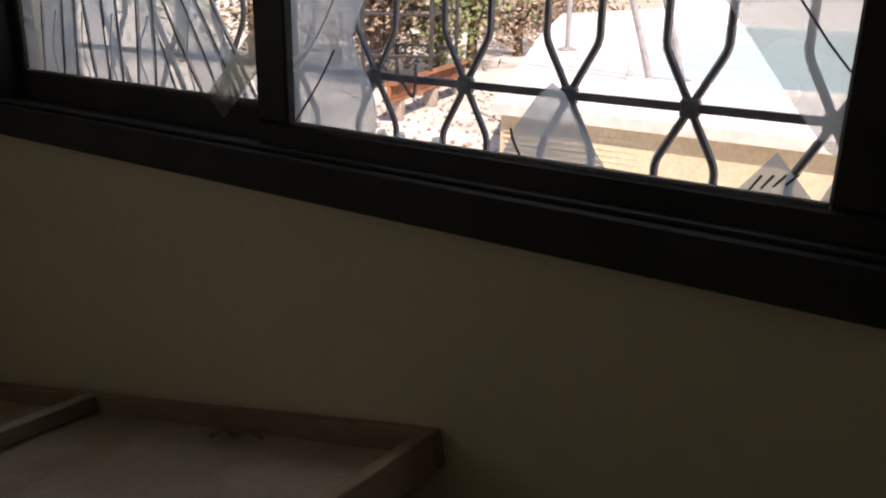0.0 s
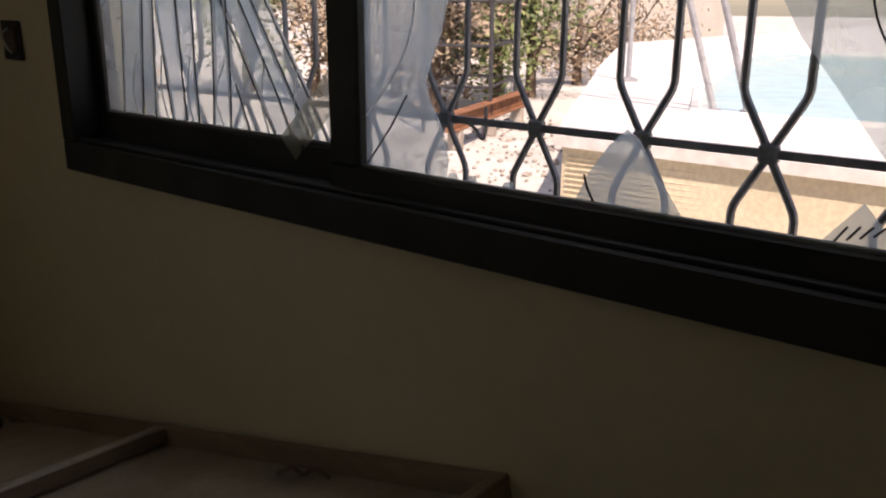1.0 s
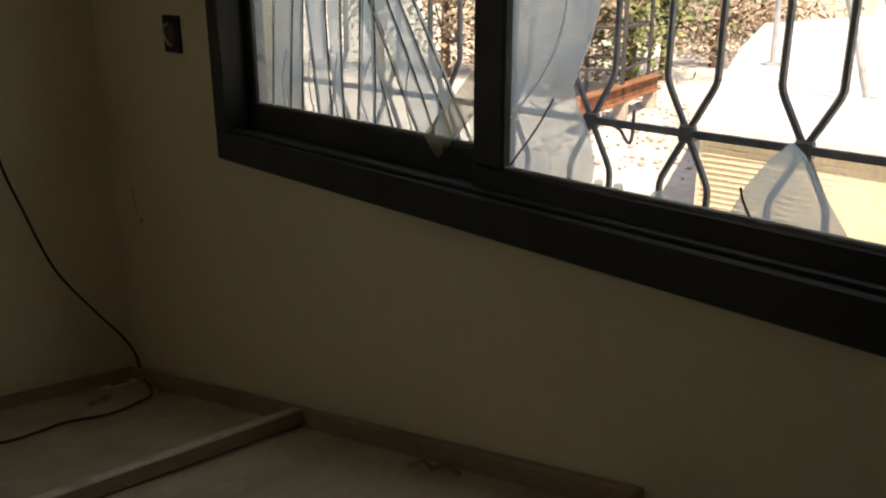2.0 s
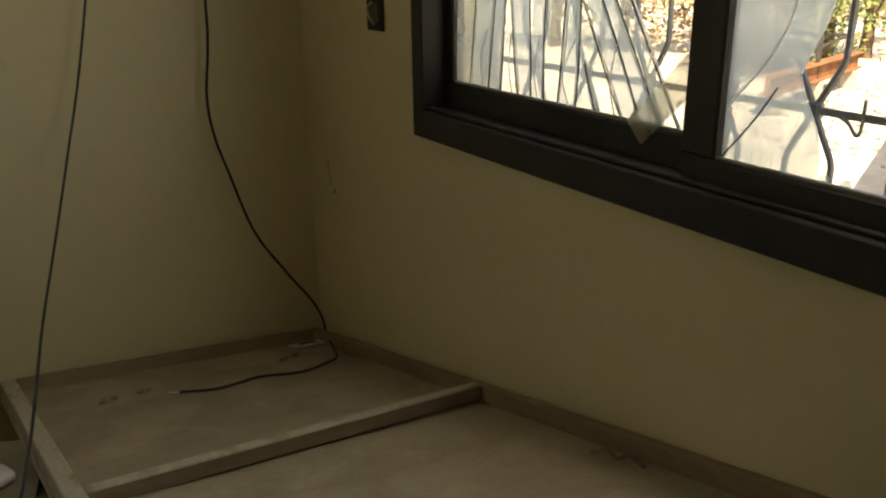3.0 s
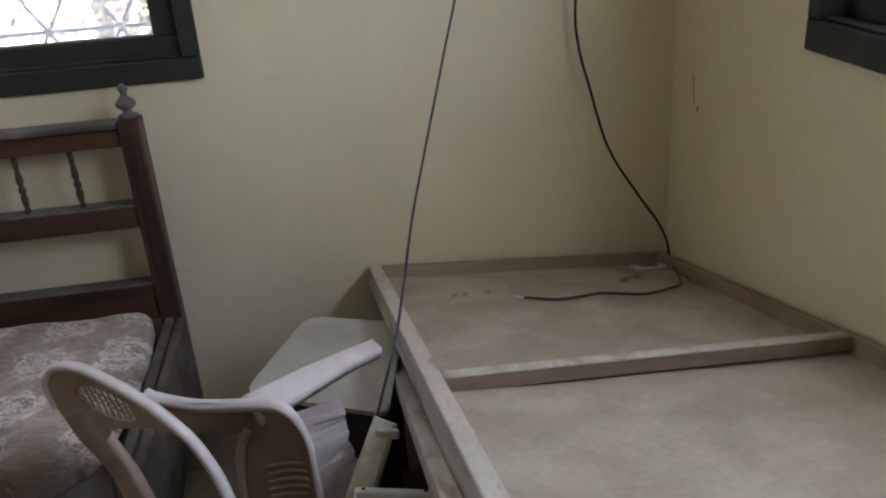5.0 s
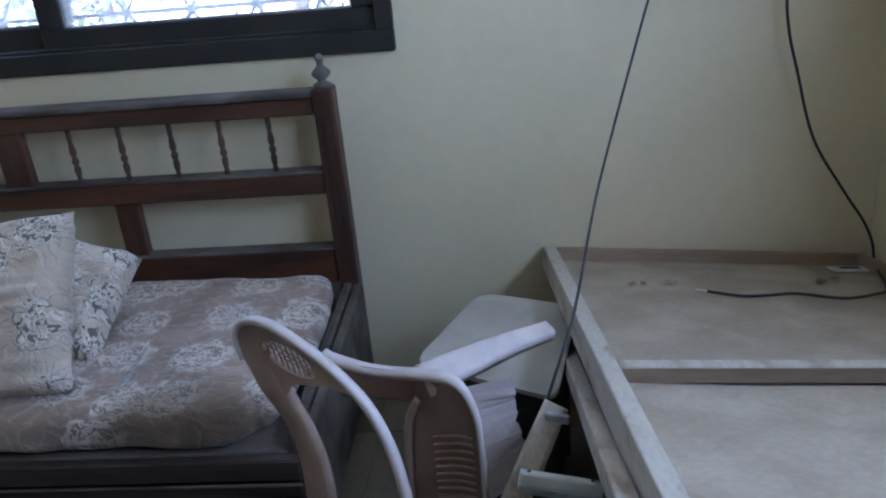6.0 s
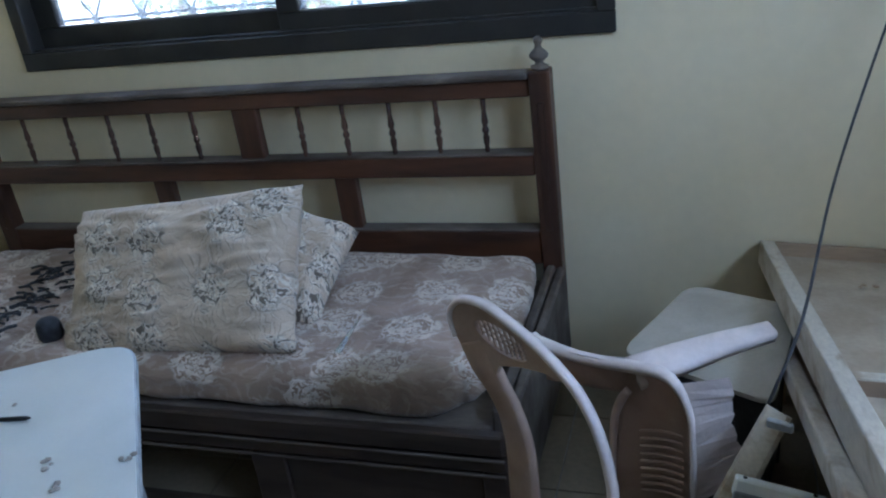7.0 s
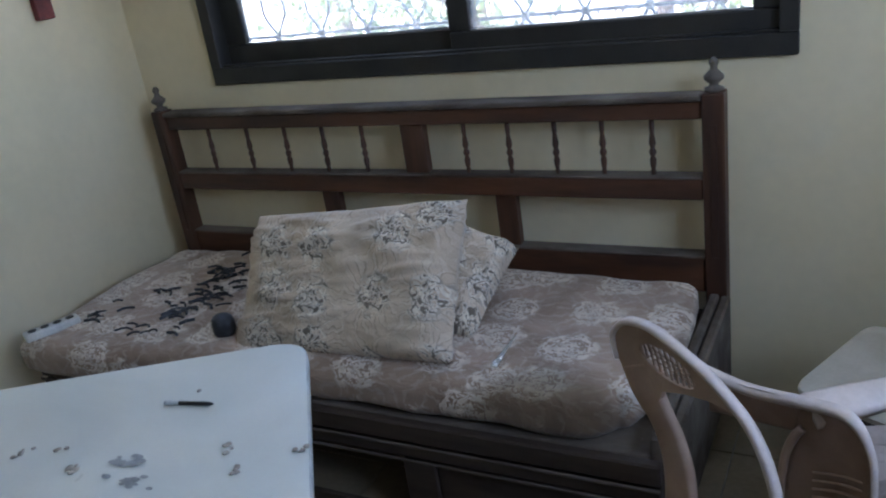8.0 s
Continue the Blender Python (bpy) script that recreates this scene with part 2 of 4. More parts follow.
M_BARK = surface("brown_bark", (0.17, 0.12, 0.085), (0.08, 0.055, 0.04), 6, 30, 0.95, bump=0.5)
M_BATTEN = surface("bare_brown_batten", (0.27, 0.185, 0.12), (0.16, 0.105, 0.065), 6, 45, 0.75, stretch=(0.4, 2.5, 2.5))
M_LEAF = leafy("green_leaves", (0.06, 0.10, 0.03), (0.24, 0.28, 0.11))
M_DRY = leafy("dry_leaves", (0.22, 0.16, 0.10), (0.46, 0.38, 0.29))
M_HOUSE = surface("pale_house_render", (0.55, 0.52, 0.47), (0.48, 0.45, 0.40), 0.6, 12, 0.9)


# ---- builders ----
def part(name, bm, material, parent=None, label="", smooth=False):
    """One mesh object out of a bmesh that is given in world coordinates."""
    me = bpy.data.meshes.new(name)
    bmesh.ops.recalc_face_normals(bm, faces=bm.faces)
    bm.to_mesh(me)
    bm.free()
    me.materials.append(material)
    if smooth:
        for p in me.polygons:
            p.use_smooth = True
    ob = new(name, me)
    if parent is not None:
        ob.parent = parent
        if parent.parent is None:
            ob.matrix_parent_inverse = parent.matrix_basis.inverted()
    if label:
        ob["label"] = label
    return ob


def thing(name, place, label, category, group="", kind=""):
    ob = new(name)
    ob.matrix_basis = Matrix.Translation(place)
    ob.empty_display_size = 0.1
    return tagged(ob, label, category, group, kind)


def slab(bm, x0, x1, y0, y1, z0, z1, bevel=0.0, m=None, segments=1):
    """A box between those faces, with bevelled edges, turned by m."""
    made = bmesh.ops.create_cube(bm, size=1.0)["verts"]
    mm = Matrix.Translation(((x0 + x1) / 2, (y0 + y1) / 2, (z0 + z1) / 2)) @ Matrix.Diagonal((x1 - x0, y1 - y0, z1 - z0, 1))
    bmesh.ops.transform(bm, matrix=(m @ mm) if m else mm, verts=made)
    if bevel:
        edges = list({e for v in made for e in v.link_edges})
        bmesh.ops.bevel(bm, geom=edges, offset=bevel, segments=segments, affect="EDGES", profile=0.5)
    return bm


def box(x0, x1, y0, y1, z0, z1, bevel=0.003, m=None, segments=1):
    return slab(bmesh.new(), x0, x1, y0, y1, z0, z1, bevel, m, segments)


def lathe(profile, m, steps=14):
    """A turned piece: (radius, height) pairs round its own z axis."""
    bm = bmesh.new()
    rings = []
    for r, z in profile:
        rings.append([bm.verts.new(m @ Vector((r * math.cos(a), r * math.sin(a), z))) for a in (2 * math.pi * k / steps for k in range(steps))])
    for a, b in zip(rings, rings[1:]):
        for k in range(steps):
            bm.faces.new((a[k], a[(k + 1) % steps], b[(k + 1) % steps], b[k]))
    bm.faces.new(rings[0][::-1])
    bm.faces.new(rings[-1])
    return bm


def spline(points, per=8):
    """A smooth line through the points."""
    p = [Vector(q) for q in points]
    p = [2 * p[0] - p[1]] + p + [2 * p[-1] - p[-2]]
    out = []
    for a, b, c, d in zip(p, p[1:], p[2:], p[3:]):
        for k in range(per):
            t = k / per
            out.append(0.5 * (2 * b + (c - a) * t + (2 * a - 5 * b + 4 * c - d) * t * t + (3 * b - a - 3 * c + d) * t ** 3))
    return out + [p[-2]]


def tube(points, radius, bm=None, steps=8, smooth_line=True, per=8):
    bm = bm or bmesh.new()
    line = spline(points, per) if smooth_line else [Vector(q) for q in points]
    rings = []
    for k, q in enumerate(line):
        t = (line[min(k + 1, len(line) - 1)] - line[max(k - 1, 0)]).normalized()
        side = t.cross(Vector((0.31, 0.92, 0.2))).normalized()
        up = t.cross(side)
        rings.append([bm.verts.new(q + radius * (math.cos(a) * side + math.sin(a) * up)) for a in (2 * math.pi * j / steps for j in range(steps))])
    for a, b in zip(rings, rings[1:]):
        for j in range(steps):
            bm.faces.new((a[j], a[(j + 1) % steps], b[(j + 1) % steps], b[j]))
    bm.faces.new(rings[0][::-1])
    bm.faces.new(rings[-1])
    return bm


def ribbon(points, widths, thick, facing, bm=None, per=8, crown=0.25):
    """A moulded band of varying width along a smooth line, its broad side towards facing."""
    bm = bm or bmesh.new()
    line = spline(points, per)
    wide = [w.x for w in spline([(w, 0, 0) for w in widths], per)]
    n = Vector(facing).normalized()
    rings = []
    for k, q in enumerate(line):
        t = (line[min(k + 1, len(line) - 1)] - line[max(k - 1, 0)]).normalized()
        s = t.cross(n).normalized()
        u = s.cross(t).normalized()
        w, h = wide[k] / 2, thick / 2
        shape = [(-w, -h), (-w, h * 0.4), (-w * 0.75, h), (0, h * (1 + crown)), (w * 0.75, h), (w, h * 0.4), (w, -h), (0, -h * 0.6)]
        rings.append([bm.verts.new(q + a * s + b * u) for a, b in shape])
    c = len(rings[0])
    for a, b in zip(rings, rings[1:]):
        for j in range(c):
            bm.faces.new((a[j], a[(j + 1) % c], b[(j + 1) % c], b[j]))
    bm.faces.new(rings[0][::-1])
    bm.faces.new(rings[-1])
    return bm


def plate(outline, x, thick, axis="x"):
    """A flat pane of that outline, given by its two coordinates across the axis."""
    bm = bmesh.new()
    front = [bm.verts.new((x, a, b) if axis == "x" else (a, x, b)) for a, b in outline]
    back = [bm.verts.new((x + thick, a, b) if axis == "x" else (a, x + thick, b)) for a, b in outline]
    bm.faces.new(front)
    bm.faces.new(back[::-1])
    k = len(front)
    for j in range(k):
        bm.faces.new((front[j], back[j], back[(j + 1) % k], front[(j + 1) % k]))
    return bm


def cushion(half, radius, cuts, m, wave=0.01, seed=0.0, sag=0.0):
    """A stuffed block with round edges and an uneven skin."""
    bm = bmesh.new()
    bmesh.ops.create_cube(bm, size=2.0)
    bmesh.ops.subdivide_edges(bm, edges=bm.edges[:], cuts=cuts, use_grid_fill=True)
    h = Vector(half)
    core = Vector([max(c - radius, 0.0) for c in h])
    for v in bm.verts:
        q = Vector([v.co[i] * h[i] for i in range(3)])
        c = Vector([max(-core[i], min(core[i], q[i])) for i in range(3)])
        d = q - c
        q = c + d.normalized() * min(radius, max(d.length, 1e-4)) if d.length > radius else c + d
        k = noise.noise(Vector((q.x * 4 + seed, q.y * 4, q.z * 4))) * wave + noise.noise(Vector((q.x * 13, q.y * 13 + seed, q.z * 13))) * wave * 0.35
        q += d.normalized() * k if d.length > 1e-6 else Vector((0, 0, k))
        q.z -= sag * (q.x * q.x + q.y * q.y) * (1 if q.z > 0 else 0)
        v.co = m @ q
    return bm


def pillow_mesh(wide, high, thick, m, seed, n=30):
    """A stuffed pillow with pinched corners and creases."""
    bm = bmesh.new()
    uv = bm.loops.layers.uv.new("cloth")
    sides = []
    for s in (1, -1):
        rows = []
        for i in range(n + 1):
            row = []
            for j in range(n + 1):
                u, v = 2 * i / n - 1, 2 * j / n - 1
                pinch = 1 - 0.05 * (1 - u * u) * (abs(v) ** 3) - 0.0
                pinch2 = 1 - 0.05 * (1 - v * v) * (abs(u) ** 3)
                full = max(0.0, (1 - u ** 6) * (1 - v ** 6)) ** 0.42
                crease = noise.noise(Vector((u * 1.6 + seed, v * 3.0, s))) * 0.26 + (abs(noise.noise(Vector((u * 2.0 + v * 1.5, v * 7 - u * 1.5 + seed, s)))) - 0.2) * 0.42
                z = s * thick / 2 * full * (0.92 + crease)
                row.append(bm.verts.new(m @ Vector((u * wide / 2 * pinch2, v * high / 2 * pinch, z))))
            rows.append(row)
        for i in range(n):
            for j in range(n):
                f = bm.faces.new((rows[i][j], rows[i + 1][j], rows[i + 1][j + 1], rows[i][j + 1]))
                for loop, (a, b) in zip(f.loops, ((i, j), (i + 1, j), (i + 1, j + 1), (i, j + 1))):
                    loop[uv].uv = (a * wide / n, b * high / n)
        sides.append(rows)
    bmesh.ops.remove_doubles(bm, verts=bm.verts[:], dist=0.0015)
    return bm


# ---- the room ----
XC, YB, HIGH = -3.86, -6.0, 2.75
bm = slab(bmesh.new(), 0, 0.22, YB, 0.22, -0.1, 1.185)
slab(bm, 0, 0.22, YB, 0.22, 2.25, HIGH)
slab(bm, 0, 0.22, -0.752, 0.22, 1.185, 2.25)
slab(bm, 0, 0.22, YB, -2.60, 1.185, 2.25)
tagged(part("wall_east", bm, M_WALL), "cream painted wall with a large sliding window", "wall", kind="structure")
bm = slab(bmesh.new(), XC, 0, 0, 0.22, -0.1, 1.104)
slab(bm, XC, 0, 0, 0.22, 2.17, HIGH)
slab(bm, -1.42, 0, 0, 0.22, 1.104, 2.17)
slab(bm, XC, -3.445, 0, 0.22, 1.104, 2.17)
tagged(part("wall_north", bm, M_WALL), "cream painted wall behind the wooden bed", "wall", kind="structure")
tagged(part("wall_west", box(XC - 0.2, XC, YB, 0.22, -0.1, HIGH, 0), M_WALL), "plain cream painted wall beside the bed", "wall", kind="structure")
tagged(part("wall_south", box(XC - 0.2, 0.22, YB - 0.2, YB, -0.1, HIGH, 0), M_WALL), "plain cream painted wall closing the room", "wall", kind="structure")
tagged(part("ceiling", box(XC - 0.2, 0.22, YB - 0.2, 0.22, HIGH, HIGH + 0.15, 0), M_CEIL), "plain white ceiling", "ceiling", kind="structure")
# Unseen block, added to keep sun out; its height sets the garden shadow.
tagged(part("roof", box(XC - 0.2, 0.22, YB - 0.2, 0.22, HIGH + 0.151, 3.25, 0), M_HOUSE), "unseen plain roof block added to shade the garden", "roof", kind="structure")
floor = tagged(part("floor", box(XC, 0, YB, 0, -0.1, -0.006, 0), M_SEAL), "dusty beige tiled floor", "floor", kind="structure")
tagged(part("baseboard", box(XC, XC + 0.012, YB, -0.005, 0, 0.08, 0.002), M_FLOOR), "low tile skirting along the wall", "baseboard", kind="structure")


# ---- windows ----
def swap(axis, a0, a1, d0, d1, z0, z1, bevel=0.003):
    """A bar of a window: a along the wall, d into it."""
    return box(d0, d1, a0, a1, z0, z1, bevel) if axis == "y" else box(a0, a1, d0, d1, z0, z1, bevel)


def window(name, axis, a0, a1, z0, z1, edge, sashes, label):
    """A sliding window: outer frame with a proud lip, sill rail and two framed sashes on their own tracks."""
    mid = (0.10, -1.66, 1.7) if axis == "y" else (-2.43, 0.10, 1.7)
    w = thing(name, mid, label, "window", kind="structure")
    f = 0.05
    part("window_frame", swap(axis, a0, a1, -0.02, 0.012, z0, z0 + edge), M_FRAME, w)
    part("frame_track", swap(axis, a0 + f, a1 - f, 0.014, 0.10, z0 + 0.02, z0 + edge + 0.004, 0.002), M_FRAME, w)
    part("frame_lip", swap(axis, a0 + f, a1 - f, -0.008, 0.012, z0 + edge + 0.001, z0 + edge + 0.009, 0.002), M_FRAME, w, "worn bare edge of the track")
    part("frame_head", swap(axis, a0, a1, -0.02, 0.10, z1 - f, z1), M_FRAME, w)
    for s in (0, 1):
        e0, e1 = (a0, a0 + f) if s == 0 else (a1 - f, a1)
        part("frame_jamb", swap(axis, e0, e1, -0.02, 0.10, z0 + edge + 0.0005, z1 - f - 0.001), M_FRAME, w)
    for s0, s1, g0, g1, bottom, glass, d0, d1 in sashes:
        sash = part("sash", swap(axis, s0, s1, d0, d1, bottom, glass, 0.004), M_FRAME, w)
        part("sash_stile", swap(axis, s0, g0, d0, d1, glass + 0.001, z1 - f - 0.06, 0.004), M_FRAME, sash)
        part("sash_stile", swap(axis, g1, s1, d0, d1, glass + 0.001, z1 - f - 0.06, 0.004), M_FRAME, sash)
        part("sash_rail", swap(axis, s0, s1, d0, d1, z1 - f - 0.059, z1 - f - 0.002, 0.004), M_FRAME, sash)
        part("gasket", swap(axis, g0, g1, d0 + 0.004, d0 + 0.012, glass + 0.001, glass + 0.006, 0.001), M_SEAL, sash, "grey rubber glazing strip")
    return w


ZA, ZB = 1.165, 1.084
window_1 = window("window_1", "y", -2.625, -0.732, ZA, 2.27, 0.066, [
    (-1.585, -0.775, -1.562, -0.812, ZA + 0.064, 1.294, 0.046, 0.080),
    (-2.585, -1.566, -2.437, -1.635, ZA + 0.050, 1.276, 0.006, 0.042)],
    "dark framed sliding window with badly shattered dusty panes")
window_2 = window("window_2", "x", -3.465, -1.40, ZB, 2.19, 0.062, [
    (-3.42, -2.375, -3.325, -2.450, ZB + 0.062, 1.216, 0.046, 0.080),
    (-2.450, -1.445, -2.372, -1.520, ZB + 0.050, 1.208, 0.006, 0.042)],
    "dark framed sliding window with unbroken panes above the bed")
part("pane", plate([(-3.325, 1.216), (-2.45, 1.216), (-2.45, 2.07), (-3.325, 2.07)], 0.062, 0.004, "y"), M_CLEAN, window_2)
part("pane", plate([(-2.372, 1.208), (-1.52, 1.208), (-1.52, 2.07), (-2.372, 2.07)], 0.024, 0.004, "y"), M_CLEAN, window_2)

# cracked pane that still hangs in its sash: long upright splinters
lines = [(-0.812, -0.812), (-0.872, -0.90), (-0.942, -0.975), (-0.99, -1.012), (-1.055, -1.022), (-1.10, -1.09), (-1.142, -1.150), (-1.19, -1.205),
         (-1.242, -1.243), (-1.300, -1.20), (-1.374, -1.235), (-1.420, -1.28), (-1.468, -1.318), (-1.515, -1.36)]
rnd = random.Random(4)
for k, ((b0, t0), (b1, t1)) in enumerate(zip(lines, lines[1:])):
    top = 2.10
    u0, u1 = b0 + (t0 - b0) * (top - 1.30) / 0.24, b1 + (t1 - b1) * (top - 1.30) / 0.24
    if k == 5:
        u1 = b1 - 0.02
    if u1 > u0 - 0.004:
        top = 1.30 + 0.24 * (b0 - b1) / max(1e-3, (t1 - b1) - (t0 - b0)) * 0.96
        top = min(max(top, 1.42), 2.10)
        u0, u1 = b0 + (t0 - b0) * (top - 1.30) / 0.24, b1 + (t1 - b1) * (top - 1.30) / 0.24
        u1 = min(u1, u0 - 0.004)
    g = 0.0022
    zm = 1.30 + (top - 1.30) * rnd.uniform(0.15, 0.25)
    q0, q1 = b0 + (u0 - b0) * (zm - 1.3) / (top - 1.3), b1 + (u1 - b1) * (zm - 1.3) / (top - 1.3)
    wob0, wob1 = rnd.uniform(-0.006, 0.006), rnd.uniform(-0.006, 0.006)
    ring = [(b1 + g, 1.296), (b0 - g, 1.296), (q0 - g + wob0, zm), (u0 - g, top), (u1 + g, top), (q1 + g + wob1, zm)]
    ring = [(min(-0.813, max(-1.561, a)), z) for a, z in ring]
    part("pane", plate(ring, 0.058 + rnd.uniform(-0.004, 0.004), 0.004), M_GLASS3 if k % 3 else M_GLASS2, window_1)
    line = [(0.056, b1, 1.297), (0.056, q1 + wob1, zm), (0.056, max(-1.55, u1), top)]
    part("crack", tube(line, 0.0024 if k % 3 else 0.0018, steps=5, per=5), M_GLINT if k % 3 else M_CABLE2, window_1)
    # the other lip of the crack, part of the way up
    stop = rnd.uniform(0.35, 0.9)
    far = Vector(line[1]).lerp(Vector(line[2]), stop)
    lip = [(0.054, line[0][1] - 0.006, 1.297), (0.054, line[1][1] - 0.007 + rnd.uniform(-0.004, 0.004), zm), (0.054, far.y - 0.004, far.z)]
    part("crack", tube(lip, 0.0017, steps=5, per=5), M_CABLE2 if k % 3 else M_GLINT, window_1)
    if k % 2:
        mid = Vector((0.052, line[0][1] + 0.012, 1.297))
        part("crack", tube([mid, mid + Vector((0, rnd.uniform(0.005, 0.022), 0.06)), mid + Vector((0, rnd.uniform(-0.02, 0.02), 0.13))], 0.0015, steps=5, per=5), M_GLINT, window_1)
part("pane", plate([(-1.560, 1.296), (-1.517, 1.296), (-1.50, 1.345), (-1.535, 1.352)], 0.058, 0.004), M_GLASS2, window_1)
tape = thing("packing_tape", (0.04, -1.48, 1.34), "strip of brown packing tape stuck across cracked glass", "tape")
part("strip", ribbon([(0.042, -1.424, 1.281), (0.042, -1.438, 1.295), (0.043, -1.495, 1.350), (0.0435, -1.562, 1.418)], [0.054, 0.054, 0.054, 0.054], 0.002, (-1, 0, 0), per=4), M_TAPE, tape)

# what is left of the other pane
arc = [(-1.637, 2.08), (-1.637, 1.278), (-1.800, 1.278), (-1.803, 1.31), (-1.792, 1.35), (-1.768, 1.39), (-1.757, 1.42), (-1.770, 1.45), (-1.787, 1.49), (-1.800, 1.54), (-1.795, 1.64), (-1.75, 1.80)]
part("pane", plate(arc, 0.022, 0.004), M_GLASS, window_1, "curved shard of dusty glass")
part("crack", tube([(0.020, -1.640, 1.283), (0.020, -1.69, 1.345), (0.020, -1.725, 1.398)], 0.0016, steps=5), M_CABLE2, window_1)
part("crack", tube([(0.020, -1.640, 1.36), (0.020, -1.70, 1.43), (0.020, -1.735, 1.50), (0.020, -1.745, 1.60)], 0.0018, steps=5), M_GLINT, window_1)
part("pane", plate([(-2.022, 1.278), (-2.040, 1.318), (-2.068, 1.358), (-2.091, 1.380), (-2.108, 1.368), (-2.133, 1.33), (-2.172, 1.278)], 0.022, 0.004), M_GLASS, window_1, "pointed shard of dusty glass")
part("crack", tube([(0.020, -2.035, 1.316), (0.020, -2.040, 1.30), (0.020, -2.052, 1.279)], 0.0018, steps=5), M_CABLE2, window_1)
part("pane", plate([(-2.435, 1.33), (-2.424, 1.336), (-2.386, 1.378), (-2.333, 1.445), (-2.287, 1.500), (-2.24, 1.58), (-2.20, 1.75), (-2.18, 2.08), (-2.435, 2.08)], 0.022, 0.004), M_GLASS2, window_1, "large dusty shard with a curved broken edge")
part("crack", tube([(0.020, -2.34, 1.62), (0.020, -2.36, 1.52), (0.020, -2.40, 1.46), (0.020, -2.435, 1.42)], 0.0013, steps=5), M_CABLE2, window_1)
part("pane", plate([(-2.335, 1.278), (-2.374, 1.327), (-2.418, 1.278)], 0.022, 0.004), M_GLASS, window_1, "small striped shard in the sash corner")
for k in range(4):
    a = -2.350 - 0.013 * k
    part("crack", tube([(0.019, a, 1.281 + 0.004 * k), (0.019, a - 0.012, 1.300 + 0.002 * k)], 0.0015, steps=5), M_CABLE, window_1)
part("pane", plate([(-2.425, 1.278), (-2.436, 1.305), (-2.437, 1.278)], 0.020, 0.006), M_GLASS, window_1)
for a in (-1.80, -1.835, -1.90):
    part("pane", plate([(a, 1.277), (a - 0.006, 1.287), (a - 0.016, 1.289), (a - 0.02, 1.277)], 0.024, 0.004), M_GLASS, window_1)


# ---- window grilles: bars pinched in pairs at a flat cross bar ----
def grille(name, axis, d, first, pitch, count, z0, z1, cross, spread, pinch, label):
    at = (d, first, z0) if axis == "y" else (first, d, z0)
    g = thing(name, at, label, "window grille")
    put = (lambda a, z: (d, a, z)) if axis == "y" else (lambda a, z: (a, d, z))
    ends = sorted((first - pitch, first + pitch * count))
    for zc in cross:
        if axis == "y":
            part("cross_bar", box(d - 0.004, d + 0.004, ends[0], ends[1], zc - 0.006, zc + 0.006, 0.001), M_IRON, g)
        else:
            part("cross_bar", box(ends[0], ends[1], d - 0.004, d + 0.004, zc - 0.006, zc + 0.006, 0.001), M_IRON, g)
    for k in range(count):
        c = first + pitch * k
        for s in (-1, 1):
            pts = [put(c + s * spread, z0)]
            for zc in cross:
                pts += [put(c + s * spread, zc - pinch), put(c + s * spread * 0.94, zc - pinch * 0.88), put(c + s * spread * 0.80, zc - pinch * 0.74), put(c + s * spread * 0.14, zc - 0.012),
                        put(c + s * spread * 0.14, zc + 0.012), put(c + s * spread * 0.80, zc + pinch * 0.74), put(c + s * spread * 0.94, zc + pinch * 0.88), put(c + s * spread, zc + pinch)]
            pts.append(put(c + s * spread, z1))
            part("bar", tube(pts, 0.0058, steps=6, smooth_line=False), M_IRON, g)
        for zc in cross:
            bx = box(d - 0.009, d + 0.009, c - 0.013, c + 0.013, zc - 0.014, zc + 0.014, 0.004) if axis == "y" else box(c - 0.013, c + 0.013, d - 0.009, d + 0.009, zc - 0.014, zc + 0.014, 0.004)
            part("clasp", bx, M_IRON, g)
    return g


grille("window_grille", "y", 0.175, -0.778, -0.1805, 10, 1.19, 2.24, (1.344, 1.95), 0.042, 0.085, "grey wrought iron grille with pinched bars outside the broken window")
grille("window_grille", "x", 0.165, -3.26, 0.2033, 9, 1.11, 2.16, (1.222, 1.80), 0.05, 0.085, "grey wrought iron grille with pinched bars behind the whole window")
hook = thing("wire_hook", (0.175, -1.77, 1.33), "bent wire hook hanging from the window grille", "hook")
part("wire", tube([(0.175, -1.715, 1.342), (0.172, -1.74, 1.335), (0.170, -1.757, 1.318), (0.170, -1.765, 1.325), (0.172, -1.765, 1.37)], 0.003, steps=6), M_IRON, hook)


# ---- daybed ----
bed = thing("daybed", (-2.65, -0.5, 0), "dark wooden daybed with a turned spindle back against the wall", "bed")
HB0, HB1 = -0.125, -0.062
PX = (-1.608, -3.703)
for x in PX:
    post = part("post", box(x - 0.031, x + 0.031, HB0, HB1, 0.0, 1.012, 0.006, segments=2), M_WOODV, bed)
    part("post_groove", box(x - 0.010, x + 0.010, HB0 - 0.004, HB0 + 0.002, 0.52, 0.92, 0.002), M_WOODV, post)
    part("finial", lathe([(0.026, 0), (0.027, 0.008), (0.014, 0.013), (0.012, 0.020), (0.026, 0.032), (0.028, 0.040), (0.020, 0.050), (0.011, 0.058), (0.009, 0.068), (0.013, 0.076), (0.013, 0.082), (0.006, 0.092)],
         Matrix.Translation((x, -0.094, 1.0125))), M_DUST, post, "turned finial grey with dust", smooth=True)
X0, X1 = PX[1] + 0.032, PX[0] - 0.032
part("top_rail", box(X0, X1, HB0 + 0.012, HB1 - 0.008, 0.936, 0.988, 0.004), M_WOOD, bed)
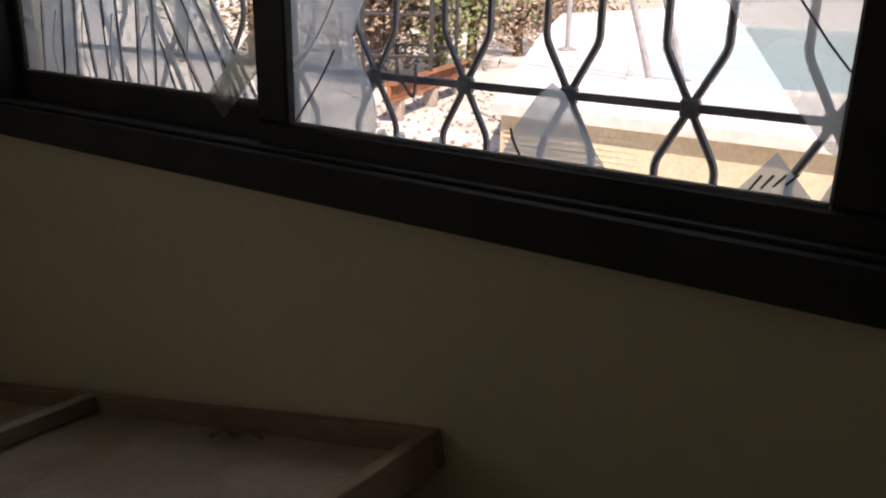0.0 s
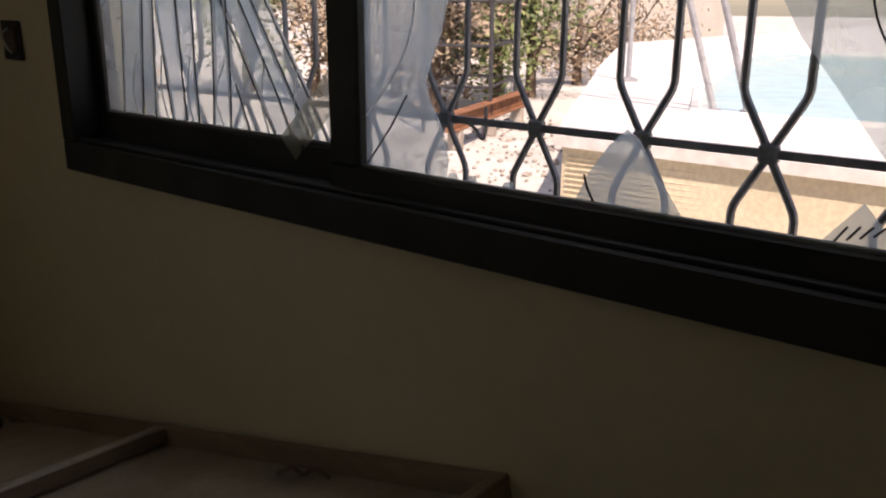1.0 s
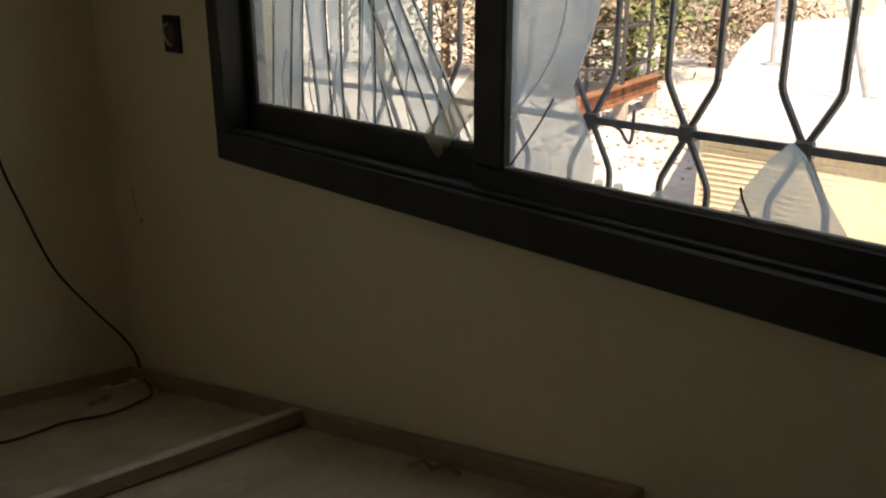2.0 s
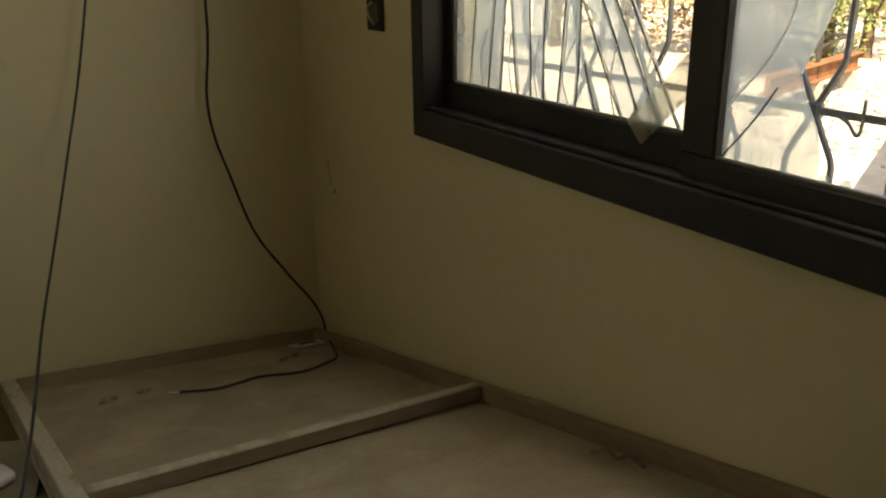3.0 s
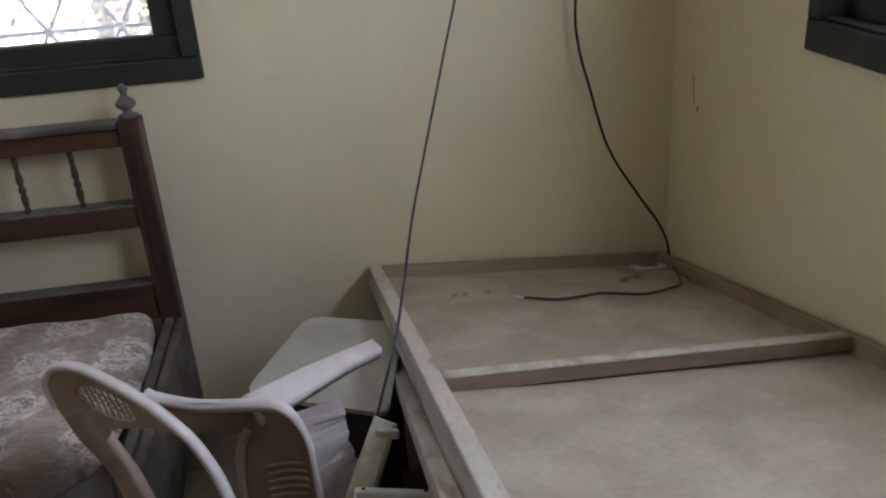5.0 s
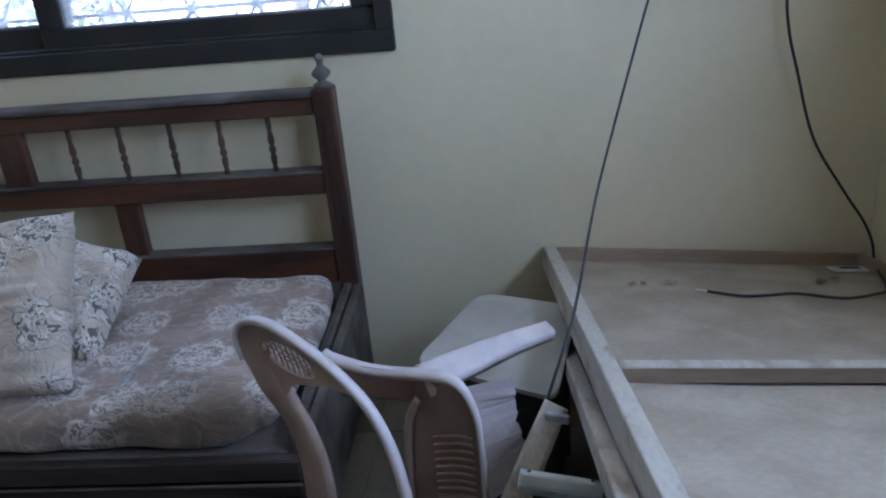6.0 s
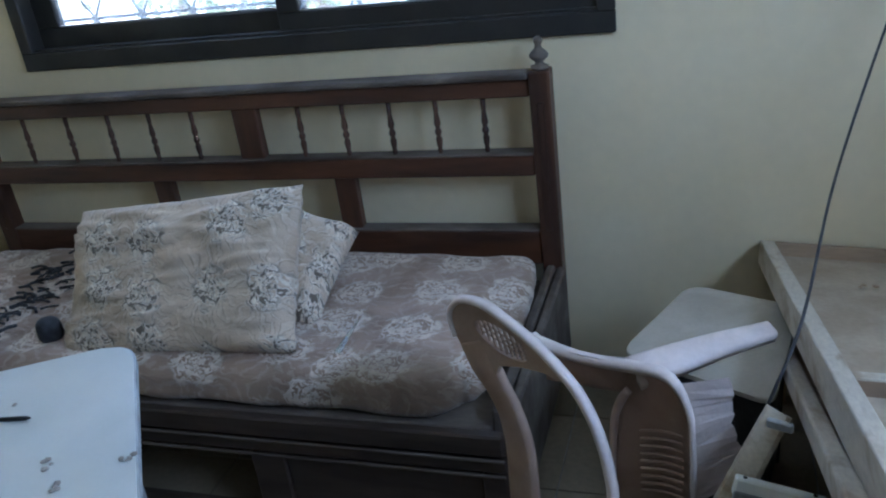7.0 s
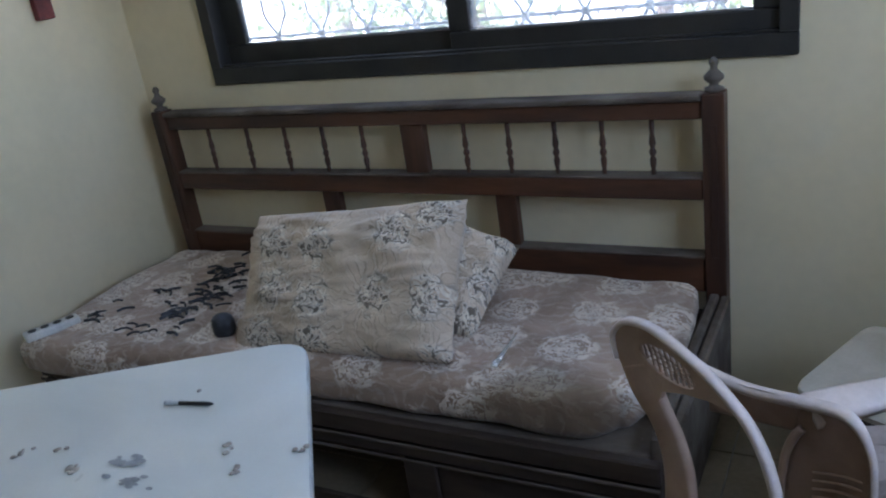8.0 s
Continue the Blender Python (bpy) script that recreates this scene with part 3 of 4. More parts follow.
part("top_cap", box(X0, X1, HB0 - 0.004, HB1 + 0.006, 0.989, 1.007, 0.006, segments=2), M_DUST, bed, "moulded cap grey with dust")
part("middle_rail", box(X0, X1, HB0 + 0.006, HB1 - 0.004, 0.696, 0.760, 0.004), M_WOOD, bed)
part("middle_cap", box(X0, X1, HB0 + 0.002, HB1, 0.7605, 0.768, 0.003), M_DUST, bed, "dusty upper edge")
part("low_rail", box(X0, X1, HB0 + 0.008, HB1 - 0.006, 0.40, 0.512, 0.004), M_WOOD, bed)
part("low_cap", box(X0, X1, HB0 + 0.004, HB1, 0.5125, 0.519, 0.003), M_DUST, bed, "dusty upper edge")
part("upper_stile", box(-2.625, -2.538, HB0 + 0.016, HB1 - 0.012, 0.7685, 0.9355, 0.003), M_WOODV, bed)
for x in (-2.962, -2.268):
    part("lower_stile", box(x - 0.036, x + 0.036, HB0 + 0.016, HB1 - 0.012, 0.5195, 0.6955, 0.003), M_WOODV, bed)
prof = [(0.0075, 0), (0.0085, 0.012), (0.006, 0.016), (0.009, 0.028), (0.0105, 0.045), (0.006, 0.056), (0.009, 0.060), (0.0115, 0.068), (0.009, 0.076), (0.006, 0.080), (0.011, 0.094), (0.009, 0.110), (0.006, 0.128), (0.008, 0.136), (0.0075, 0.166)]
for x in (-3.487, -3.299, -3.123, -2.955, -2.788, -2.394, -2.240, -2.084, -1.934, -1.785):
    part("spindle", lathe(prof, Matrix.Translation((x, -0.094, 0.7685)), 10), M_WOODV, bed, smooth=True)
part("side_rail", box(-1.626, -1.598, -0.884, HB0 - 0.001, 0.16, 0.405, 0.006), M_DUST, bed, "side board grey with dust")
part("side_ledge", box(-1.594, -1.566, -0.884, HB0 - 0.001, 0.10, 0.40, 0.006), M_DUST, bed, "outer board of the bed side")
part("side_rail", box(-3.727, -3.697, -0.884, HB0 - 0.001, 0.16, 0.33, 0.006), M_WOOD, bed)
part("front_rail", box(-3.727, -1.598, -0.915, -0.885, 0.290, 0.350, 0.005), M_DARKWOOD, bed)
part("front_bead", box(-3.727, -1.598, -0.922, -0.9155, 0.278, 0.289, 0.003), M_DUST, bed, "worn moulding under the front rail")
part("front_rail", box(-3.727, -1.598, -0.912, -0.885, 0.240, 0.2775, 0.004), M_DARKWOOD, bed)
part("front_bead", box(-3.727, -1.598, -0.918, -0.9125, 0.229, 0.239, 0.002), M_DUST, bed, "thin worn moulding over the doors")
for x0, x1 in ((-1.66, -1.598), (-2.295, -2.195), (-3.00, -2.93), (-3.727, -3.66)):
    part("front_stile", box(x0, x1, -0.911, -0.886, 0.0, 0.2285, 0.004), M_DARKWOOD, bed)
part("front_panel", box(-2.194, -1.661, -0.900, -0.890, 0.05, 0.228, 0.003), M_DARKWOOD, bed)
part("front_panel", box(-3.659, -3.001, -0.900, -0.890, 0.05, 0.228, 0.003), M_DARKWOOD, bed)
part("plinth", box(-3.659, -1.661, -0.907, -0.888, 0.0, 0.048, 0.003), M_DARKWOOD, bed)
part("slat_base", box(-3.69, -1.628, -0.884, HB0 - 0.002, 0.315, 0.350, 0.003), M_DUST, bed)


def mattress_mesh():
    """A soft slab with one worn round corner, its far end pushed out over the front rail."""
    bm = cushion((1.035, 0.362, 0.062), 0.05, 56, Matrix.Translation((-2.672, -0.527, 0.412)), 0.016, 2.0)
    edge, front, r = -1.637, -0.889, 0.24
    for v in bm.verts:
        a, b = v.co.x - (edge - r), (front + r) - v.co.y
        if a > 0 and b > 0:
            k = max(a, b) / math.hypot(a, b)
            v.co.x, v.co.y = edge - r + a * k, front + r - b * k
        t = max(0.0, min(1.0, (-2.75 - v.co.x) / 0.8))
        t = t * t * (3 - 2 * t) * max(0.0, (-0.17 - v.co.y) / 0.72)
        v.co.y -= 0.115 * t
        v.co.z = max(v.co.z, 0.351)
    uv = bm.loops.layers.uv.new("cloth")
    for f in bm.faces:
        for loop in f.loops:
            loop[uv].uv = (loop.vert.co.x, loop.vert.co.y + loop.vert.co.z)
    return bm


mat_ob = thing("mattress", (-2.65, -0.52, 0.335), "thick mattress in worn taupe floral brocade on the daybed", "mattress")
part("cover", mattress_mesh(), M_CLOTH, mat_ob, smooth=True)

pil = thing("cushion", (-2.53, -0.70, 0.47), "large cream brocade cushion with brown flowers, propped up", "cushion", "cushions on the daybed")
ax = Vector((-2.183, -0.53, 0.832)) - Vector((-2.887, -0.535, 0.762))
up = Vector((-2.53, -0.535, 0.81)) - Vector((-2.55, -0.80, 0.475))
xa = ax.normalized()
za = xa.cross(up).normalized()
ya = za.cross(xa)
mm = Matrix((xa, ya, za)).transposed().to_4x4()
mm.translation = Vector((-2.545, -0.665, 0.622))
part("cover", pillow_mesh(0.75, 0.455, 0.17, mm, 3.0, 44), M_PILLOW, pil, smooth=True)
part("piping", tube([mm @ Vector(q) for q in ((0.355, -0.20, 0.0), (0.352, -0.07, 0.0), (0.352, 0.07, 0.0), (0.362, 0.212, 0.0))], 0.005, steps=6), M_PILLOW, pil)
pil2 = thing("cushion", (-2.30, -0.45, 0.47), "smaller cream brocade cushion tucked behind the large one", "cushion", "cushions on the daybed")
xa = Vector((0.93, 0.06, -0.36)).normalized()
za = xa.cross(Vector((0.06, 0.26, 0.15))).normalized()
ya = za.cross(xa)
mm = Matrix((xa, ya, za)).transposed().to_4x4()
mm.translation = Vector((-2.135, -0.36, 0.62)) - xa * 0.165 - ya * 0.165
part("cover", pillow_mesh(0.34, 0.34, 0.16, mm, 9.0, 30), M_PILLOW, pil2, smooth=True)

# ---- things on the mattress ----
shard = thing("glass_shard", (-2.06, -0.70, 0.475), "narrow splinter of window glass lying on the mattress", "glass shard")
bm = bmesh.new()
slab(bm, -0.010, 0.010, -0.070, 0.070, 0, 0.004, 0.001, pose(-2.045, -0.712, 0.480, 6, 0, -3))
for v in bm.verts:
    if v.co.y > -0.67:
        v.co.x = -2.043 + (v.co.x + 2.043) * 0.25
part("splinter", bm, M_CLEAN, shard)
strip = thing("power_strip", (-3.63, -0.91, 0.47), "white four way power strip lying on the mattress edge", "power strip")
sm = pose(-3.592, -0.905, 0.474, 0, 0, -25)
body = part("body", box(-0.024, 0.024, -0.088, 0.088, 0, 0.028, 0.006, sm, 2), M_PLUGS, strip)
for k in range(4):
    part("outlet", lathe([(0.014, 0), (0.014, 0.002), (0.009, 0.002), (0.009, 0.0025)], sm @ Matrix.Translation((0, -0.06 + 0.04 * k, 0.0275)), 12), M_BLACK, body)
lump = thing("rolled_cloth", (-3.0, -0.76, 0.47), "small dark bundle of rolled cloth beside the cushion", "cloth")
part("roll", cushion((0.035, 0.03, 0.04), 0.03, 5, pose(-2.952, -0.785, 0.500, 0, 0, 30), 0.012, 5.0), M_DARKBIT, lump, smooth=True)
rnd = random.Random(11)
scraps = bmesh.new()
heaps = ((-3.27, -0.40, 0.05, 0.05, 18), (-3.20, -0.52, 0.05, 0.06, 20), (-3.22, -0.66, 0.04, 0.06, 14), (-3.26, -0.80, 0.06, 0.05, 10), (-3.40, -0.58, 0.03, 0.03, 5), (-3.50, -0.74, 0.03, 0.05, 6))
for hx, hy, sx, sy in [h[:4] for h in heaps for _ in range(h[4])]:
    cx, cy = hx + rnd.gauss(0, sx), hy + rnd.gauss(0, sy)
    a, w = rnd.uniform(-0.5, 1.0), rnd.uniform(0.012, 0.035)
    d = Vector((math.cos(a), math.sin(a), 0))
    s = Vector((-d.y, d.x, 0))
    h = 0.477 + rnd.uniform(0, 0.008)
    c = Vector((min(cx, -2.98), max(-0.86, min(-0.2, cy)), h))
    tube([c - d * w, c + s * w * rnd.uniform(0.2, 0.6), c + d * w], rnd.uniform(0.003, 0.006), scraps, 5, True, 3)
tagged(part("charred_scraps", scraps, M_DARKBIT), "curled dark scraps scattered over the mattress", "debris", kind="stuff")

# ---- tipped wooden bed base in the corner ----
C0, TL, BR = Vector((-0.022, -0.018, 0.368)), Vector((-0.999, -0.012, 0.441)), Vector((-0.030, -1.05, 0.624))
ex = (C0 - TL).normalized()
ez = ex.cross(C0 - BR).normalized()
ey = ez.cross(ex)
BM = Matrix((ex, ey, ez)).transposed().to_4x4()
BM.translation = TL
BW, BL = (C0 - TL).length, 1.985
base = thing("bed_base", (-0.5, -1.0, 0), "tipped pale wooden bed base with a dusty hardboard panel", "bed base")


def skewed(bm):
    """The base has racked: its free side runs in and sags a little towards its far end."""
    back = BM.inverted()
    for v in bm.verts:
        q = back @ v.co
        k = -q.y * (1 - q.x / BW)
        v.co = BM @ Vector((q.x + 0.046 * k, q.y, q.z - 0.018 * k))
    return bm


part("rim_board", skewed(box(0, 0.040, -BL, 0, -0.072, 0, 0.004, BM, 2)), M_RIM, base, "worn white painted edge board")
part("rim_board", skewed(box(BW - 0.024, BW, -BL, 0, -0.062, 0, 0.004, BM, 2)), M_PALE, base)
part("rim_board", skewed(box(0.041, BW - 0.025, -0.022, 0, -0.062, 0, 0.004, BM, 2)), M_PALEX, base)
part("rim_board", skewed(box(0.041, BW - 0.025, -BL, -BL + 0.028, -0.062, 0, 0.004, BM, 2)), M_PALEX, base)
part("panel", skewed(box(0.0405, BW - 0.0245, -BL + 0.0285, -0.0225, -0.048, -0.038, 0.001, BM)), M_BOARD, base)
BB = BM @ Matrix.Translation((BW / 2, 0, 0.003)) @ Matrix.Rotation(-0.012, 4, "Y")
part("cross_bar", skewed(box(0.042 - BW / 2, BW / 2 - 0.0255, -1.070, -1.036, -0.0375, -0.003, 0.004, BB, 2)), M_RIM, base, "cross batten with a pale top")
part("cross_face", skewed(box(0.043 - BW / 2, BW / 2 - 0.027, -1.0735, -1.0705, -0.0372, -0.008, 0.001, BB)), M_BATTEN, base, "bare brown face of the batten")
# the lower frame swings away from the panel towards the wall
ly = Vector((0, 0.943, -0.332))
lz = ex.cross(ly).normalized()
LM = Matrix((ex, lz.cross(ex), lz)).transposed().to_4x4()
LM.translation = Vector((-0.988, -0.15, 0.262))
for x0, stuff_ in ((0.0, M_RIM), (0.905, M_PALE)):
    part("lower_rail", box(x0, x0 + 0.036, -1.66, 0, -0.042, 0, 0.006, LM, 2), stuff_, base, "worn painted lower rail")
for y in (-0.03, -0.82, -1.62):
    part("bearer", box(0.037, 0.904, y - 0.02, y + 0.02, -0.036, -0.006, 0.003, LM), M_PALEX, base)
part("strut", box(0.037, 0.150, -1.005, -0.970, -0.004, 0.022, 0.003, LM), M_RIM, base, "short white painted strut")
part("underside", box(0.037, 0.904, -1.65, -0.01, -0.052, -0.0425, 0.001, LM), M_BATTEN, base)
for x, y, z in ((-0.95, -0.20, 0.23), (-0.09, -0.20, 0.17), (-0.94, -1.65, 0.74), (-0.09, -1.65, 0.68)):
    part("leg", box(x - 0.025, x + 0.025, y - 0.025, y + 0.025, 0, z, 0.004), M_PALE, base)
brace = thing("broken_frame", (-1.1, -1.05, 0), "broken white painted frame leaning against the bed base", "broken frame")
part("upright", ribbon([(-1.020, -1.06, 0.585), (-1.042, -1.08, 0.545), (-1.094, -1.12, 0.440), (-1.180, -1.16, 0.25), (-1.265, -1.20, 0.02)], [0.048, 0.050, 0.054, 0.055, 0.055], 0.022, (-0.35, -1, 0.35), per=4, crown=0.0), M_RIM, brace)
rm = pose(-1.022, -1.152, 0.466, -15, 13, 0)
part("rail", box(-0.078, 0.082, -0.012, 0.012, -0.018, 0.018, 0.003, rm), M_WHITE, brace, "white metal rail with screws")
part("rail_lip", box(-0.078, 0.082, -0.020, -0.013, -0.020, -0.004, 0.002, rm), M_IRON, brace)
part("bracket", box(-0.024, 0.022, -0.006, 0.006, -0.009, 0.009, 0.002, pose(-1.018, -1.085, 0.572, 0, 0, -20)), M_IRON, brace, "small steel bracket")
for x in (-0.062, 0.060):
    part("screw", lathe([(0.004, 0), (0.004, 0.002), (0.001, 0.003)], rm @ Matrix.Translation((x, 0, 0.018)), 8), M_BLACK, brace)

# ---- cables, plate and bits on the bed base ----
top_z = lambda x, y: TL.z + (x - TL.x) * ex.z / ex.x + (y - TL.y) * ey.z / ey.y - 0.038
cab = thing("black_cable", (-0.32, -0.05, 1.3), "black cable hanging down the wall and ending on the bed base", "cable")
part("wire", tube([(-0.24, -0.03, 2.74), (-0.30, -0.04, 1.9), (-0.305, -0.05, 1.42), (-0.328, -0.05, 1.20), (-0.318, -0.05, 1.08), (-0.285, -0.05, 0.96), (-0.222, -0.05, 0.76), (-0.125, -0.05, 0.60), (-0.050, -0.05, 0.49), (-0.018, -0.055, 0.42),
     (-0.030, -0.12, top_z(-0.03, -0.12) + 0.02), (-0.10, -0.36, top_z(-0.1, -0.36) + 0.006), (-0.165, -0.43, top_z(-0.165, -0.43) + 0.006), (-0.26, -0.478, top_z(-0.26, -0.478) + 0.006), (-0.365, -0.44, top_z(-0.365, -0.44) + 0.006),
     (-0.43, -0.46, top_z(-0.43, -0.46) + 0.006), (-0.51, -0.478, top_z(-0.51, -0.478) + 0.006), (-0.590, -0.437, top_z(-0.59, -0.437) + 0.006)], 0.0042, steps=8), M_CABLE, cab, smooth=True)
tp = Vector((-0.600, -0.431, top_z(-0.6, -0.431) + 0.006))
part("bare_end", tube([tp + Vector((0.012, -0.007, 0)), tp, tp + Vector((-0.018, 0.006, 0.002))], 0.0024, steps=6), M_PLUGS, cab, "stripped pale wire end")
cab2 = thing("hanging_cable", (-0.9, -0.8, 1.0), "thin grey cable hanging taut from the ceiling", "cable")
part("wire", tube([(-0.30, -0.04, 2.74), (-0.50, -0.045, 2.0), (-0.652, -0.06, 1.35), (-0.732, -0.13, 1.10), (-0.822, -0.32, 0.90), (-0.891, -0.55, 0.80), (-0.957, -0.85, 0.72), (-0.990, -0.96, 0.672), (-1.030, -1.01, 0.58), (-1.080, -1.0, 0.40), (-1.10, -0.96, 0.2), (-1.09, -0.94, 0.006)], 0.0034, steps=8), M_CABLE2, cab2, smooth=True)
pl = thing("switch_plate", (-0.10, -0.10, 0.34), "loose white switch plate lying in the corner of the base", "switch plate")
pm = BM @ pose(0.905, -0.085, -0.0375, 0, 0, 8)
face = part("plate", box(-0.055, 0.055, -0.028, 0.028, 0, 0.007, 0.002, pm, 2), M_PLUGS, pl)
part("opening", box(-0.030, 0.030, -0.012, 0.012, 0.0072, 0.008, 0, pm), M_SOCKET, face)
crumbs = bmesh.new()
rnd = random.Random(5)
for x, y in [(-0.20, -0.25), (-0.23, -0.27), (-0.04, -0.44), (-0.06, -0.40), (-0.05, -0.36), (-0.76, -0.367), (-0.66, -0.33), (-0.05, -0.30)]:
    for j in range(3):
        c = Vector((x + rnd.uniform(-0.02, 0.02), y + rnd.uniform(-0.02, 0.02), 0))
        c.z = top_z(c.x, c.y) + 0.004
        s = rnd.uniform(0.004, 0.010)
        made = bmesh.ops.create_icosphere(crumbs, subdivisions=1, radius=s)["verts"]
        for v in made:
            v.co = Vector((v.co.x * rnd.uniform(0.8, 1.6), v.co.y, v.co.z * 0.6)) + c
tagged(part("plaster_crumbs", crumbs, M_PALE), "small crumbs of plaster on the dusty panel", "debris", kind="stuff")
clip = thing("bent_clip", (-0.06, -1.55, 0.71), "bent dark metal clip on the dusty panel", "clip")
part("wire", tube([(-0.084, -1.50, top_z(-0.084, -1.5) + 0.008), (-0.075, -1.53, top_z(-0.075, -1.53) + 0.02), (-0.070, -1.55, top_z(-0.07, -1.55) + 0.008), (-0.062, -1.575, top_z(-0.062, -1.575) + 0.018), (-0.060, -1.61, top_z(-0.06, -1.61) + 0.006)], 0.0045, steps=6), M_BATTEN, clip)

# ---- wall fittings ----
sock = thing("wall_socket", (0, -0.516, 1.443), "torn out wall socket with loose wires", "socket")
part("hole", box(-0.006, -0.001, -0.562, -0.472, 1.398, 1.488, 0.002), M_SOCKET, sock)
part("back_plate", box(-0.012, -0.0065, -0.545, -0.492, 1.420, 1.470, 0.003), M_BARK, sock)
part("wire", tube([(-0.012, -0.515, 1.47), (-0.03, -0.525, 1.455), (-0.028, -0.535, 1.43), (-0.014, -0.53, 1.415)], 0.003, steps=6), M_PLUGS, sock)
red = thing("wall_switch", (XC, -0.37, 1.46), "small dark red box fixed on the wall", "wall switch")
part("body", box(XC + 0.001, XC + 0.03, -0.405, -0.335, 1.418, 1.52, 0.004), M_RED, red)
scr = thing("wall_scratch", (0, -0.155, 0.94), "short dark scratch in the wall paint", "scratch")
part("groove", tube([(-0.0005, -0.147, 0.985), (-0.0005, -0.150, 0.95), (-0.0005, -0.160, 0.905)], 0.0012, steps=5), M_BATTEN, scr)
part("chip", box(-0.0012, -0.0004, -0.190, -0.182, 0.885, 0.90, 0), M_BATTEN, scr)

# ---- broken plastic chair ----
ch = thing("plastic_chair", (-1.38, -1.1, 0), "broken dusty white plastic armchair with a lattice arm by the bed", "chair")
AO, AD = Vector((-1.66, -0.93, 0)), Vector((0.849, -0.529, 0)).normalized()
AN = Vector((-0.529, -0.849, 0)).normalized()
SO, SD = Vector((-1.31, -0.95, 0)), Vector((0.83, -0.558, 0)).normalized()
SN = Vector((-0.558, -0.83, 0)).normalized()


def on_arm(u, z, out=0.0):
    """A place on the arm's upright plane."""
    return AO + AD * u + AN * out + Vector((0, 0, z))


def on_shell(u, z, out=0.0):
    """A place on the seat shell's upright plane."""
    return SO + SD * u + SN * out + Vector((0, 0, z))


# Rim, shell edge, torn edge and leg have window light painted into their colour.
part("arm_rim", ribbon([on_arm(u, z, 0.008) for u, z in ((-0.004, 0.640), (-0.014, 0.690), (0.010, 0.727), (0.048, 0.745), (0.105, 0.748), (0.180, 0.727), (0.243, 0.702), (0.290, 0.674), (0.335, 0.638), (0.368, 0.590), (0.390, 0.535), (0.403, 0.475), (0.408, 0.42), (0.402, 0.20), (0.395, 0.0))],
     [0.008, 0.012, 0.014, 0.015, 0.015, 0.015, 0.016, 0.017, 0.018, 0.018, 0.018, 0.018, 0.018, 0.020, 0.022], 0.018, AN, crown=0.2), M_PLASTIC_LIT, ch, "outer edge of the arm, coloured paler where it catches light", smooth=True)
part("front_leg", ribbon([on_arm(u, z) for u, z in ((0.040, 0.640), (0.066, 0.590), (0.100, 0.545), (0.130, 0.495), (0.150, 0.415), (0.150, 0.29), (0.142, 0.12), (0.138, 0.0))],
     [0.090, 0.090, 0.072, 0.072, 0.078, 0.082, 0.084, 0.086], 0.020, AN, crown=0.10), M_PLASTIC_SHADED, ch, smooth=True)


def arm_panel():
    """Flat cheek of the arm round a lens-shaped hole that the lattice fills."""
    rim = [(0.322, 0.646), (0.290, 0.672), (0.243, 0.700), (0.180, 0.725), (0.105, 0.747), (0.048, 0.744), (0.012, 0.727), (-0.014, 0.695), (-0.006, 0.648), (0.022, 0.602), (0.066, 0.560), (0.110, 0.575), (0.119, 0.612), (0.189, 0.636), (0.261, 0.650)]
    cx, cz = 0.136, 0.678
    ux, uz = 0.985, -0.172

    def reach(a):
        dx, dz = math.cos(a), math.sin(a)
        best = 0.05
        for (x0, z0), (x1, z1) in zip(rim, rim[1:] + rim[:1]):
            ex, ez = x1 - x0, z1 - z0
            det = ex * dz - ez * dx
            if abs(det) > 1e-9:
                s1 = ((cx - x0) * dz - (cz - z0) * dx) / det
                far = ((x0 - cx) * dx + (z0 - cz) * dz + s1 * (ex * dx + ez * dz))
                if 0 <= s1 <= 1 and far > 0:
                    best = far
        lx, lz = dx * ux + dz * uz, dz * ux - dx * uz
        hole = 1 / math.sqrt((lx / 0.076) ** 2 + (lz / 0.031) ** 2)
        return best, min(hole, best - 0.004)

    bm = bmesh.new()
    loops = []
    for k in range(72):
        a = math.tau * k / 72
        far, hole = reach(a)
        loops.append([bm.verts.new(on_arm(cx + d * math.cos(a), cz + d * math.sin(a), y)) for d, y in ((far, 0.010), (hole, 0.008), (hole, -0.003), (far, -0.003))])
    for p, q in zip(loops, loops[1:] + loops[:1]):
        for m in range(4):
            bm.faces.new((p[m], q[m], q[(m + 1) % 4], p[(m + 1) % 4]))
    return bm


part("arm_panel", arm_panel(), M_PLASTIC_SHADED, ch)
for k in range(9):
    f = k / 8
    u, z = 0.072 + 0.128 * f, 0.690 - 0.024 * f
    h = 0.028 * math.sin(math.pi * (0.16 + 0.72 * f)) + 0.008
    part("lattice_slat", ribbon([on_arm(u - 0.45 * h, z + h), on_arm(u, z - 0.1 * h), on_arm(u + 0.25 * h, z - h)], [0.0050, 0.0050, 0.0050], 0.005, AN, per=3), M_PLASTIC_SHADED, ch)
for k in range(3):
    o = -0.012 + 0.012 * k
    part("lattice_slat", tube([on_arm(0.070, 0.690 + o, 0.001), on_arm(0.204, 0.666 + o * 0.7, 0.001)], 0.0016, steps=5, smooth_line=False), M_PLASTIC_SHADED, ch)


def grid_sheet(place, n=12, thick=0.006):
    """A thin moulded sheet over a unit square."""
    bm = bmesh.new()
    rows = [[bm.verts.new(place(i / n, j / n)) for j in range(n + 1)] for i in range(n + 1)]
    for i in range(n):
        for j in range(n):
            bm.faces.new((rows[i][j], rows[i + 1][j], rows[i + 1][j + 1], rows[i][j + 1]))
    bmesh.ops.solidify(bm, geom=bm.faces[:], thickness=thick)
    return bm


